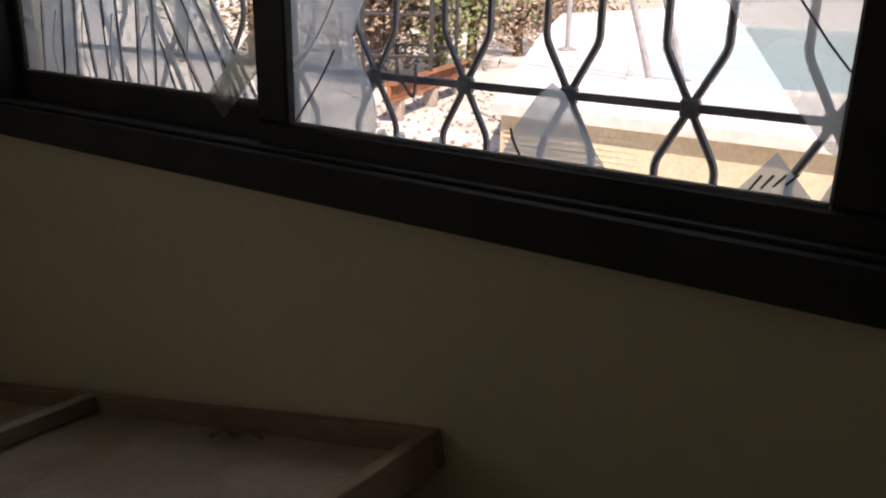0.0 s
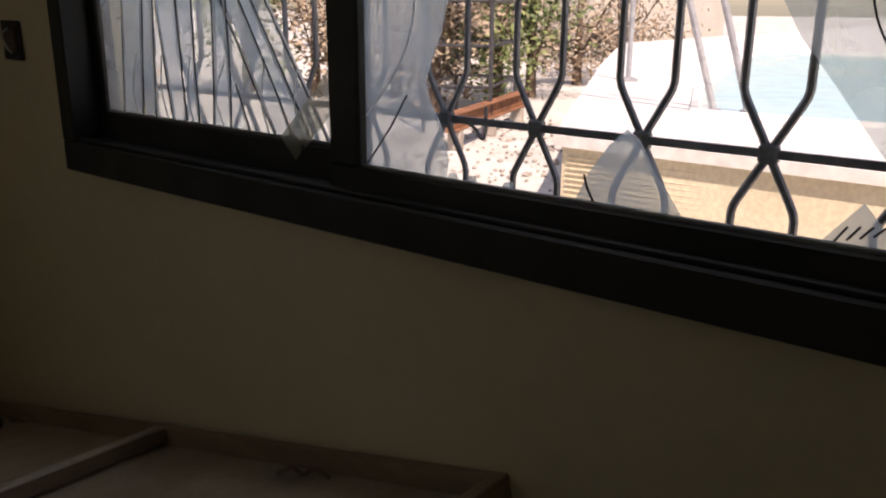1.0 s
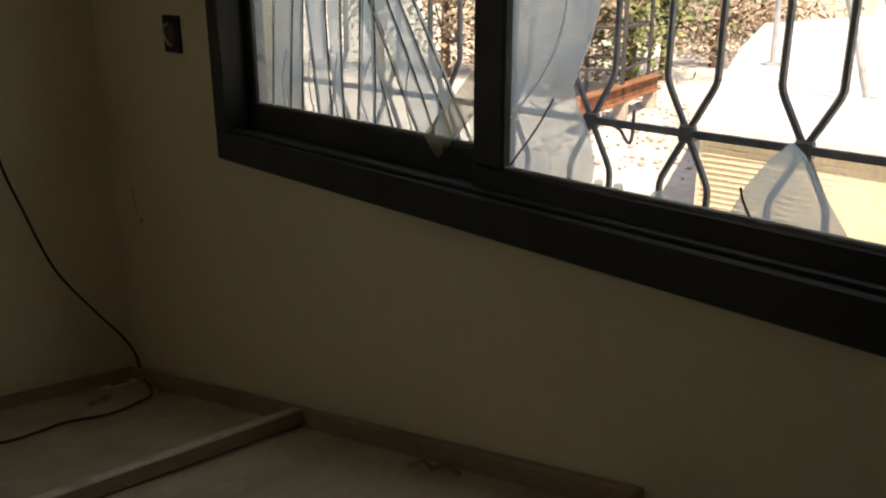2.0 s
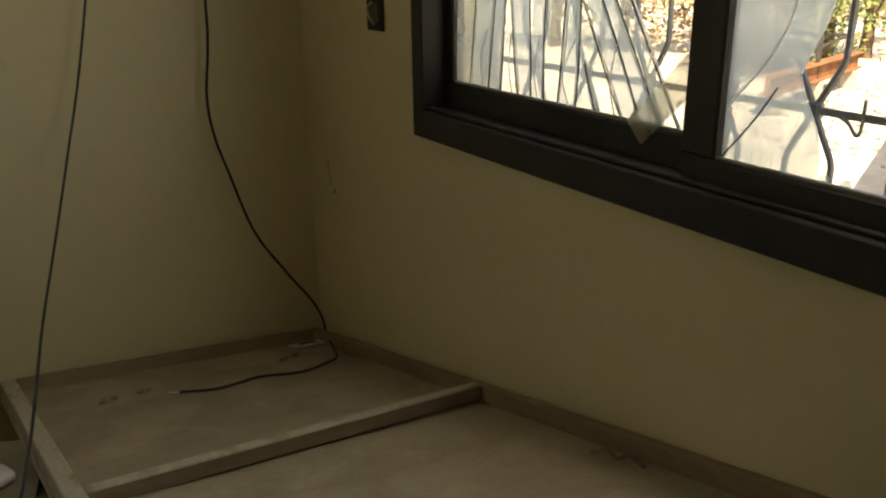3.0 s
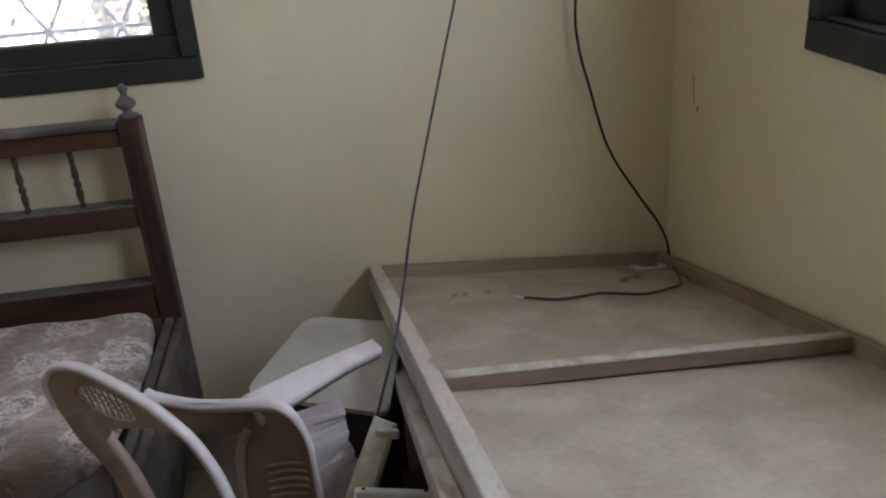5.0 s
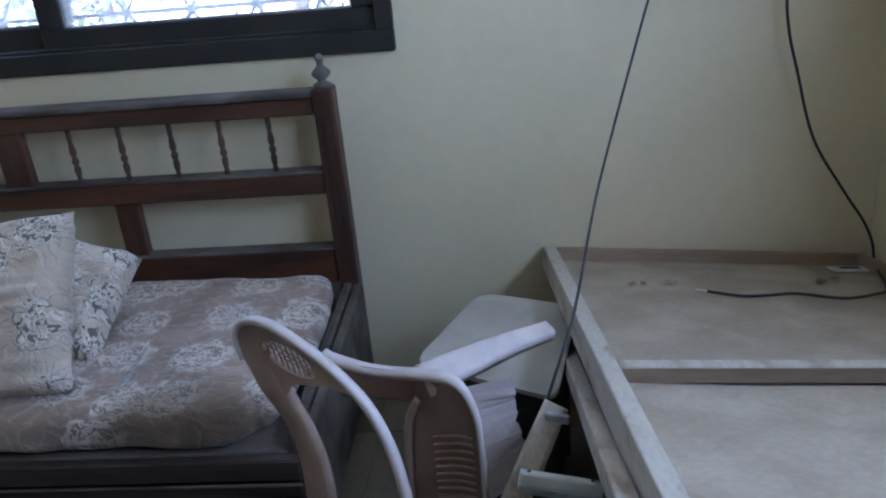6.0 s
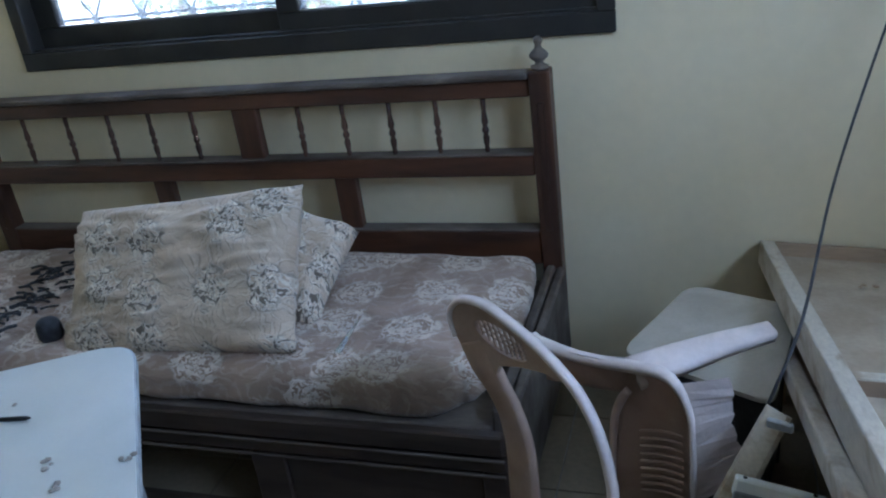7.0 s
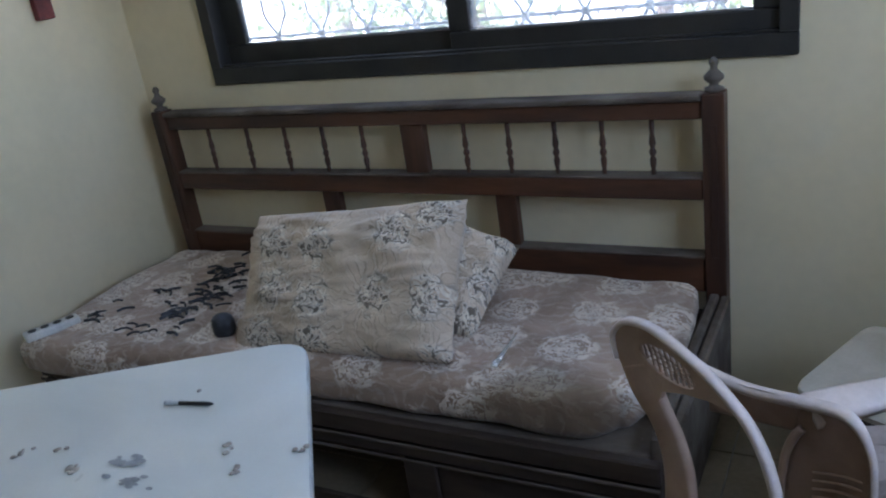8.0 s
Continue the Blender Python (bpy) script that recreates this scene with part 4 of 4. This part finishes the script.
def shell_panel(u, v):
    """The ribbed upright of the shell with a rounded upper corner, hollowed towards its middle."""
    left, right = 0.002 - 0.045 * min(1.0, v * 1.6), 0.170 - 0.012 * (1 - v)
    top = 0.618 - 0.085 * max(0.0, (u - 0.62) / 0.38) ** 2.2 - 0.012 * (1 - u)
    z = top * (1 - v) + 0.06 * v
    return on_shell(left + (right - left) * u, z, -0.022 * math.sin(math.pi * u) * min(1.0, 3 * v))


def shell_band(u, v):
    """The band that joins the arm to the shell."""
    top, low = 0.552 + 0.056 * u, 0.440 + 0.078 * u
    return on_shell(-0.250 + 0.262 * u, top + (low - top) * v, 0.012 - 0.03 * math.sin(math.pi * v / 2))


part("seat_shell", grid_sheet(shell_panel, 16), M_PLASTIC_SHADED, ch, smooth=True)
part("shell_band", grid_sheet(shell_band, 10), M_PLASTIC_SHADED, ch, smooth=True)
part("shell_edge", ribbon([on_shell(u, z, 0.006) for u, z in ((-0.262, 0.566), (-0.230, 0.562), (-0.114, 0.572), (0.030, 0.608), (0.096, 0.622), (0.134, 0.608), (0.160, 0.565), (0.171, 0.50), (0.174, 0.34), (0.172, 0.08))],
     [0.028, 0.028, 0.027, 0.026, 0.024, 0.020, 0.014, 0.012, 0.012, 0.012], 0.014, (-0.2, -0.35, 0.9)), M_PLASTIC_LIT, ch, "upper edge of the moulded shell in the lit plastic tone", smooth=True)
part("shell_return", ribbon([on_shell(u, z, 0.004) for u, z in ((0.012, 0.540), (-0.006, 0.510), (-0.026, 0.455), (-0.036, 0.36), (-0.044, 0.22), (-0.048, 0.07))], [0.016, 0.018, 0.016, 0.015, 0.015, 0.015], 0.014, SN, per=5), M_PLASTIC_SHADED, ch, smooth=True)
for k in range(9):
    z = 0.438 - 0.0200 * k
    part("shell_rib", tube([on_shell(0.030, z, -0.010), on_shell(0.085, z + 0.022, -0.016), on_shell(0.140, z + 0.044, -0.006)], 0.0035, steps=6, per=3), M_PLASTIC_SHADED, ch)


def torn_edge():
    """The jagged strip where the shell snapped."""
    bm = bmesh.new()
    r = random.Random(8)
    left, right = [], []
    for k in range(18):
        t = k / 17
        left.append(bm.verts.new(on_shell(0.132 + 0.045 * min(1, 3 * t), 0.610 - 0.27 * t, 0.006)))
        right.append(bm.verts.new(on_shell(0.205 + 0.034 * t + r.uniform(-0.008, 0.006), 0.612 - 0.22 * t + r.uniform(-0.004, 0.004), -0.065 + r.uniform(-0.006, 0.006))))
    for k in range(17):
        bm.faces.new((left[k], right[k], right[k + 1], left[k + 1]))
    bmesh.ops.solidify(bm, geom=bm.faces[:], thickness=0.005)
    return bm


part("torn_edge", torn_edge(), M_PLASTIC_LIT, ch, "jagged edge of snapped plastic in the lit plastic tone")
part("leg", ribbon([(-1.290, -0.955, 0.582), (-1.205, -0.905, 0.590), (-1.110, -0.84, 0.592), (-1.018, -0.77, 0.583)], [0.076, 0.070, 0.056, 0.044], 0.026, (-0.5, -0.7, 0.9), per=6, crown=0.05), M_PLASTIC_LIT, ch, "moulded chair leg sticking out, in the lit plastic tone", smooth=True)

# ---- loose seat behind the chair ----
st = thing("stool", (-1.17, -0.55, 0), "low stool with a worn off-white rounded top and dark edge", "stool")


def rounded_plate(corners, r, z0, z1, tilt=None):
    """A plate with rounded corners."""
    bm = bmesh.new()
    ring = []
    k = len(corners)
    for i in range(k):
        a, b, c = (Vector((*corners[(i + d) % k], 0)) for d in (-1, 0, 1))
        p, q = b + (a - b).normalized() * r, b + (c - b).normalized() * r
        for s in range(7):
            t = s / 6
            ring.append((1 - t) ** 2 * p + 2 * t * (1 - t) * b + t * t * q)
    low = [bm.verts.new((v.x, v.y, z0)) for v in ring]
    high = [bm.verts.new((v.x, v.y, z1)) for v in ring]
    bm.faces.new(low[::-1])
    lid = bm.faces.new(high)
    m = len(ring)
    for i in range(m):
        bm.faces.new((low[i], low[(i + 1) % m], high[(i + 1) % m], high[i]))
    bmesh.ops.bevel(bm, geom=list(lid.edges), offset=min(0.006, (z1 - z0) * 0.4), segments=2, affect="EDGES", profile=0.5)
    return bm


SC = [(-1.192, -0.325), (-1.347, -0.677), (-1.010, -0.850), (-0.925, -0.430)]
part("seat_top", rounded_plate(SC, 0.045, 0.440, 0.452), M_SEAT, st)
part("seat_edge", rounded_plate([(-1.190, -0.330), (-1.343, -0.676), (-1.011, -0.846), (-0.929, -0.432)], 0.045, 0.400, 0.4395), M_BLACK, st, "black rubber edge band")
for x, y in ((-1.18, -0.39), (-1.30, -0.66), (-1.03, -0.78), (-0.97, -0.48)):
    part("leg", box(x - 0.012, x + 0.012, y - 0.012, y + 0.012, 0, 0.3995, 0.002), M_BLACK, st)
part("body", rounded_plate([(-1.19, -0.37), (-1.315, -0.665), (-1.02, -0.81), (-0.955, -0.46)], 0.04, 0.07, 0.3995), M_BLACK, st, "black boxed stool base")

# ---- white table in the foreground ----
tb = thing("white_table", (-2.55, -1.75, 0), "white laminate table with rounded corners and scattered debris", "table")
e1, e2 = Vector((-0.864, -0.503, 0)).normalized(), Vector((0.590, -0.807, 0)).normalized()
k0 = Vector((-2.272, -1.209, 0))
TC = [tuple((k0 + e1 * a + e2 * b).to_2d()) for a, b in ((0, 0), (1.05, 0.02), (1.05, 0.86), (0, 0.86))]
part("tabletop", rounded_plate(TC, 0.065, 0.742, 0.764), M_WHITE, tb)
cx, cy = sum(c[0] for c in TC) / 4, sum(c[1] for c in TC) / 4
grow = [(cx + (x - cx) * 1.006, cy + (y - cy) * 1.007) for x, y in TC]
part("edge_band", rounded_plate(grow, 0.067, 0.738, 0.7605), M_EDGE, tb, "grey plastic edging")
for x, y in TC:
    lx, ly = cx + (x - cx) * 0.84, cy + (y - cy) * 0.84
    part("leg", box(lx - 0.016, lx + 0.016, ly - 0.016, ly + 0.016, 0, 0.7375, 0.003), M_IRON, tb)
pen = thing("pen", (-2.364, -1.476, 0.765), "dark pen lying on the white table", "pen")
pm = look((-2.398, -1.499, 0.769), (-2.289, -1.476, 0.769))
part("barrel", lathe([(0.0015, -0.104), (0.0042, -0.094), (0.0042, -0.012), (0.0046, -0.010), (0.0046, 0.0)], pm, 10), M_CABLE, pen)
part("cap", lathe([(0.0047, -0.030), (0.0050, -0.002), (0.003, 0.004)], pm, 10), M_EDGE, pen, "pale worn pen cap")
rnd = random.Random(21)
crumb = bmesh.new()
for x, y, k, s in ((-2.386, -1.437, 1, 0.005), (-2.586, -1.696, 5, 0.018), (-2.434, -1.70, 7, 0.012), (-2.193, -1.569, 5, 0.012), (-2.136, -1.618, 5, 0.010), (-2.06, -1.541, 4, 0.012), (-2.51, -1.666, 3, 0.008)):
    for j in range(k):
        c = Vector((x + 0.02 + rnd.gauss(0, s * 0.6), y - 0.01 + rnd.gauss(0, s * 0.6), 0.767))
        made = bmesh.ops.create_icosphere(crumb, subdivisions=1, radius=rnd.uniform(0.003, 0.007))["verts"]
        for v in made:
            v.co = Vector((v.co.x * rnd.uniform(0.6, 1.4), v.co.y, v.co.z * 0.45)) + c
tagged(part("table_crumbs", crumb, M_STONE), "small grey crumbs scattered on the white table", "debris", kind="stuff")
M_SMEAR = surface("grey_dirt", (0.44, 0.45, 0.46), (0.30, 0.31, 0.32), 40, 160, 0.9)
smear = bmesh.new()
for k in range(26):
    row = k % 2
    c = Vector((-2.318 + 0.044 * row + rnd.gauss(0, 0.022), -1.665 - 0.043 * row + rnd.gauss(0, 0.009), 0.7648 + 0.00012 * k))
    w, a = rnd.uniform(0.005, 0.013), rnd.uniform(0, 6.28)
    smear.faces.new([smear.verts.new(c + Vector((w * math.cos(a + q) * rnd.uniform(0.8, 1.7), w * math.sin(a + q) * 0.6, 0))) for q in (0, 0.9, 1.8, 2.7, 3.6, 4.5, 5.4)])
tagged(part("dirt_smear", smear, M_SMEAR), "grey smear of dirt on the white table", "dirt", kind="stuff")

# ---- outside ----
bm = bmesh.new()
for x0, x1, y0, y1 in ((0.22, 160, -160, 160), (-160, XC - 0.2, -160, 160), (XC - 0.2, 0.22, 0.22, 160), (XC - 0.2, 0.22, -160, YB - 0.2)):
    bm.faces.new([bm.verts.new(q) for q in ((x0, y0, -0.05), (x1, y0, -0.05), (x1, y1, -0.05), (x0, y1, -0.05))])
bmesh.ops.remove_doubles(bm, verts=bm.verts[:], dist=0.001)
tagged(part("ground", bm, M_GROUND), "pale dusty trampled garden ground", "ground", kind="structure")


def prism(outline, z0, z1):
    bm = bmesh.new()
    a = [bm.verts.new((x, y, z0)) for x, y in outline]
    b = [bm.verts.new((x, y, z1)) for x, y in outline]
    bm.faces.new(a[::-1])
    bm.faces.new(b)
    for i in range(len(a)):
        j = (i + 1) % len(a)
        bm.faces.new((a[i], a[j], b[j], b[i]))
    return bm


terrace = thing("terrace", (8, -3, 0), "raised white pool terrace with a beige ribbed retaining wall", "terrace", kind="structure")
edge = [(2.98, -0.27), (8.2, 2.25), (14.0, 4.9), (34, 4.9), (34, -30), (3.05, -30)]
part("retaining_wall", prism(edge, -0.05, 0.80), M_BEIGE, terrace, "beige rendered retaining wall")
part("terrace_top", prism([(2.93, -0.24), (8.18, 2.30), (13.98, 4.96), (34.1, 4.96), (34.1, -30), (3.0, -30)], 0.801, 0.86), M_DECK, terrace, "white terrace paving")
for k in range(25):
    z = 0.02 + 0.030 * k
    part("wall_rib", tube([(2.972, -0.30, z), (2.998, -2.0, z)], 0.0035, steps=6, smooth_line=False), M_BEIGE, terrace)
pool = thing("pool", (7.2, -1.5, 0.75), "swimming pool with pale blue water in the terrace", "pool", kind="structure")
PO = [(4.35, -0.45), (6.0, 0.2), (12.6, 1.9), (13.5, -5.5), (4.9, -6.5)]
part("water", prism(PO, 0.862, 0.867), M_WATER, pool)
for i in range(5):
    a, b = PO[i], PO[(i + 1) % 5]
    part("coping", tube([(a[0], a[1], 0.845), (b[0], b[1], 0.845)], 0.05, steps=6, smooth_line=False), M_DECK, pool)
lad = thing("pool_ladder", (4.52, -0.62, 0.86), "two leaning steel rails at the pool edge", "pool ladder")
for x, y in ((4.46, -0.535), (4.60, -0.71)):
    part("rail", tube([(x, y, 0.86), (x - 0.05, y + 0.11, 1.26), (x - 0.11, y + 0.22, 1.66), (x - 0.18, y + 0.36, 2.16)], 0.022, steps=8), M_IRON, lad)
    part("foot", lathe([(0.05, 0), (0.05, 0.02), (0.03, 0.03)], Matrix.Translation((x, y, 0.861)), 10), M_IRON, lad)
pole = thing("garden_pole", (6.3, 1.0, 0.86), "slim grey steel pole on the terrace", "pole")
part("shaft", tube([(6.3, 1.0, 0.86), (6.31, 1.02, 2.7)], 0.025, steps=8, smooth_line=False), M_IRON, pole)
part("foot", lathe([(0.09, 0), (0.09, 0.02), (0.03, 0.04)], Matrix.Translation((6.3, 1.0, 0.861)), 10), M_IRON, pole)
beam = thing("steel_beam", (7.6, 3.5, 0), "rusty steel beam lying on short props", "steel beam")
bmx = Matrix.Translation((7.6, 3.5, 0.28)) @ Matrix.Rotation(math.atan2(0.79, 2.6), 4, "Z")
part("web", box(-1.45, 1.45, -0.02, 0.02, -0.08, 0.08, 0.004, bmx), M_RUST, beam)
part("flange", box(-1.45, 1.45, -0.08, 0.08, 0.081, 0.10, 0.004, bmx), M_RUST, beam)
part("flange", box(-1.45, 1.45, -0.08, 0.08, -0.10, -0.081, 0.004, bmx), M_RUST, beam)
for k in (-1.2, 0, 1.2):
    part("prop", box(k - 0.06, k + 0.06, -0.08, 0.08, -0.33, -0.101, 0.01, bmx), M_STONE, beam)
rack = thing("plant_rack", (8.2, 3.9, 0), "dark open steel garden frame before the hedge", "plant rack")
for dx, dy in ((0, 0), (1.6, 0.7), (-0.35, 0.8), (1.25, 1.5)):
    part("upright", tube([(7.6 + dx, 3.5 + dy, -0.05), (7.6 + dx, 3.5 + dy, 1.6)], 0.03, steps=6, smooth_line=False), M_CABLE2, rack)
for z in (0.55, 1.05, 1.58):
    for (ax_, ay_), (bx_, by_) in (((0, 0), (1.6, 0.7)), ((1.6, 0.7), (1.25, 1.5)), ((1.25, 1.5), (-0.35, 0.8)), ((-0.35, 0.8), (0, 0))):
        part("rail", tube([(7.6 + ax_, 3.5 + ay_, z), (7.6 + bx_, 3.5 + by_, z)], 0.02, steps=6, smooth_line=False), M_CABLE2, rack)

rnd = random.Random(31)
rubble = bmesh.new()
for k in range(320):
    x = rnd.uniform(5.2, 9.5)
    y = -0.27 + (x - 2.98) * 0.483 + rnd.uniform(0.1, 2.2)
    s = rnd.uniform(0.010, 0.034)
    made = bmesh.ops.create_icosphere(rubble, subdivisions=1, radius=s)["verts"]
    for v in made:
        v.co = Vector((v.co.x * rnd.uniform(0.7, 1.5), v.co.y * rnd.uniform(0.7, 1.3), v.co.z * 0.6)) + Vector((x, y, -0.04 + s * 0.3))
tagged(part("rubble", rubble, M_STONE), "grey rubble and stones beside the terrace wall", "rubble", kind="stuff")


def tree(x, y, high, spread, leaf, seed, leaves=1500, low=0.25, label="garden tree with a loose crown"):
    """Tapered trunk, forked limbs and a crown of many small leaves in clumps."""
    r = random.Random(seed)
    t = thing("tree", (x, y, -0.05), label, "tree", "garden trees")
    tips, limbs = [], []
    for k in range(9):
        a = r.uniform(0, 6.28)
        h0 = high * r.uniform(0.06, 0.45)
        tip = Vector((x + math.cos(a) * spread * r.uniform(0.4, 0.95), y + math.sin(a) * spread * r.uniform(0.4, 0.95), high * r.uniform(0.12, 0.9)))
        foot = Vector((x + r.uniform(-0.05, 0.05), y + r.uniform(-0.05, 0.05), h0))
        limbs.append(tube([foot, foot.lerp(tip, 0.5) + Vector((0, 0, 0.12 * high * r.random())), tip], 0.018 + 0.01 * r.random(), None, 5, True, 4))
        tips += [tip, foot.lerp(tip, 0.7), foot.lerp(tip, 0.4)]
    part("trunk", lathe([(0.11, 0), (0.085, high * 0.2), (0.065, high * 0.45), (0.03, high * 0.75)], Matrix.Translation((x, y, -0.05)), 9), M_BARK, t)
    for bm in limbs:
        part("limb", bm, M_BARK, t)
    verts, faces = [], []
    for k in range(leaves):
        c = r.choice(tips) + Vector((r.gauss(0, 1), r.gauss(0, 1), r.gauss(0, 0.8))) * spread * 0.24
        if c.z < high * low:
            c.z = high * low + r.random() * 0.4
        s = r.uniform(0.035, 0.085)
        u = Vector((r.gauss(0, 1), r.gauss(0, 1), r.gauss(0, 1))).normalized()
        w = u.orthogonal().normalized()
        i = len(verts)
        verts += [c - u * s, c + w * s * 0.5, c + u * s, c - w * s * 0.5]
        faces.append((i, i + 1, i + 2, i + 3))
    me = bpy.data.meshes.new("crown")
    me.from_pydata(verts, [], faces)
    me.materials.append(leaf)
    crown = new("crown", me)
    crown.parent = t
    crown.matrix_parent_inverse = t.matrix_basis.inverted()
    return t


k = 0
for x, y, h, s, lf in ((8.6, 5.2, 2.6, 1.2, M_DRY), (10.2, 5.2, 2.7, 1.3, M_LEAF), (11.8, 5.6, 3.0, 1.5, M_LEAF), (10.2, 7.4, 3.2, 1.6, M_DRY), (9.4, 8.6, 2.8, 1.3, M_DRY), (14.5, 6.2, 3.0, 1.6, M_DRY),
                       (6.6, 11.5, 3.0, 1.4, M_DRY), (12.8, 8.6, 3.6, 1.9, M_LEAF), (3.6, 12.5, 3.0, 1.5, M_LEAF), (17.5, 6.8, 3.0, 1.8, M_DRY), (9.0, 10.0, 4.0, 2.0, M_LEAF),
                       (-1.2, 6.5, 3.2, 1.7, M_LEAF), (-3.4, 7.2, 3.2, 1.7, M_DRY), (-5.4, 6.6, 3.4, 1.8, M_LEAF), (-7.8, 7.4, 3.4, 1.9, M_LEAF), (1.2, 8.0, 3.4, 1.7, M_DRY), (-0.4, 4.2, 1.8, 0.8, M_LEAF)):
    k += 1
    tree(x, y, h, s, lf, k, 2600, 0.03, "dry brown garden tree with bare limbs" if lf is M_DRY else "green leafy garden tree with a loose crown")


def far_house(x0, x1, y0, y1, high, label):
    h = thing("house", ((x0 + x1) / 2, (y0 + y1) / 2, -0.05), label, "house")
    part("wall", box(x0, x1, y0, y1, -0.05, high, 0), M_HOUSE, h)
    part("roof", box(x0 - 0.2, x1 + 0.2, y0 - 0.2, y1 + 0.2, high + 0.001, high + 0.2, 0.02), M_DECK, h)
    return h


far_house(20, 30, 9, 20, 5.5, "pale rendered house far behind the garden trees")
far_house(-10, 4, 13, 22, 5.0, "pale rendered house behind the back garden")

# ---- floor tiles ----
tile_mesh = bpy.data.meshes.new("tile")
bm = box(0.002, 0.328, 0.002, 0.328, -0.0055, 0.0, 0.0012)
bm.to_mesh(tile_mesh)
bm.free()
tile_mesh.materials.append(M_FLOOR)
for i in range(11):
    for j in range(13):
        x, y = XC + 0.02 + 0.33 * i, -0.02 - 0.33 * (j + 1)
        if x + 0.33 <= 0.0 and y > YB:
            ob = new("tile", tile_mesh)
            ob.location = (x, y, 0)
            ob.parent = floor
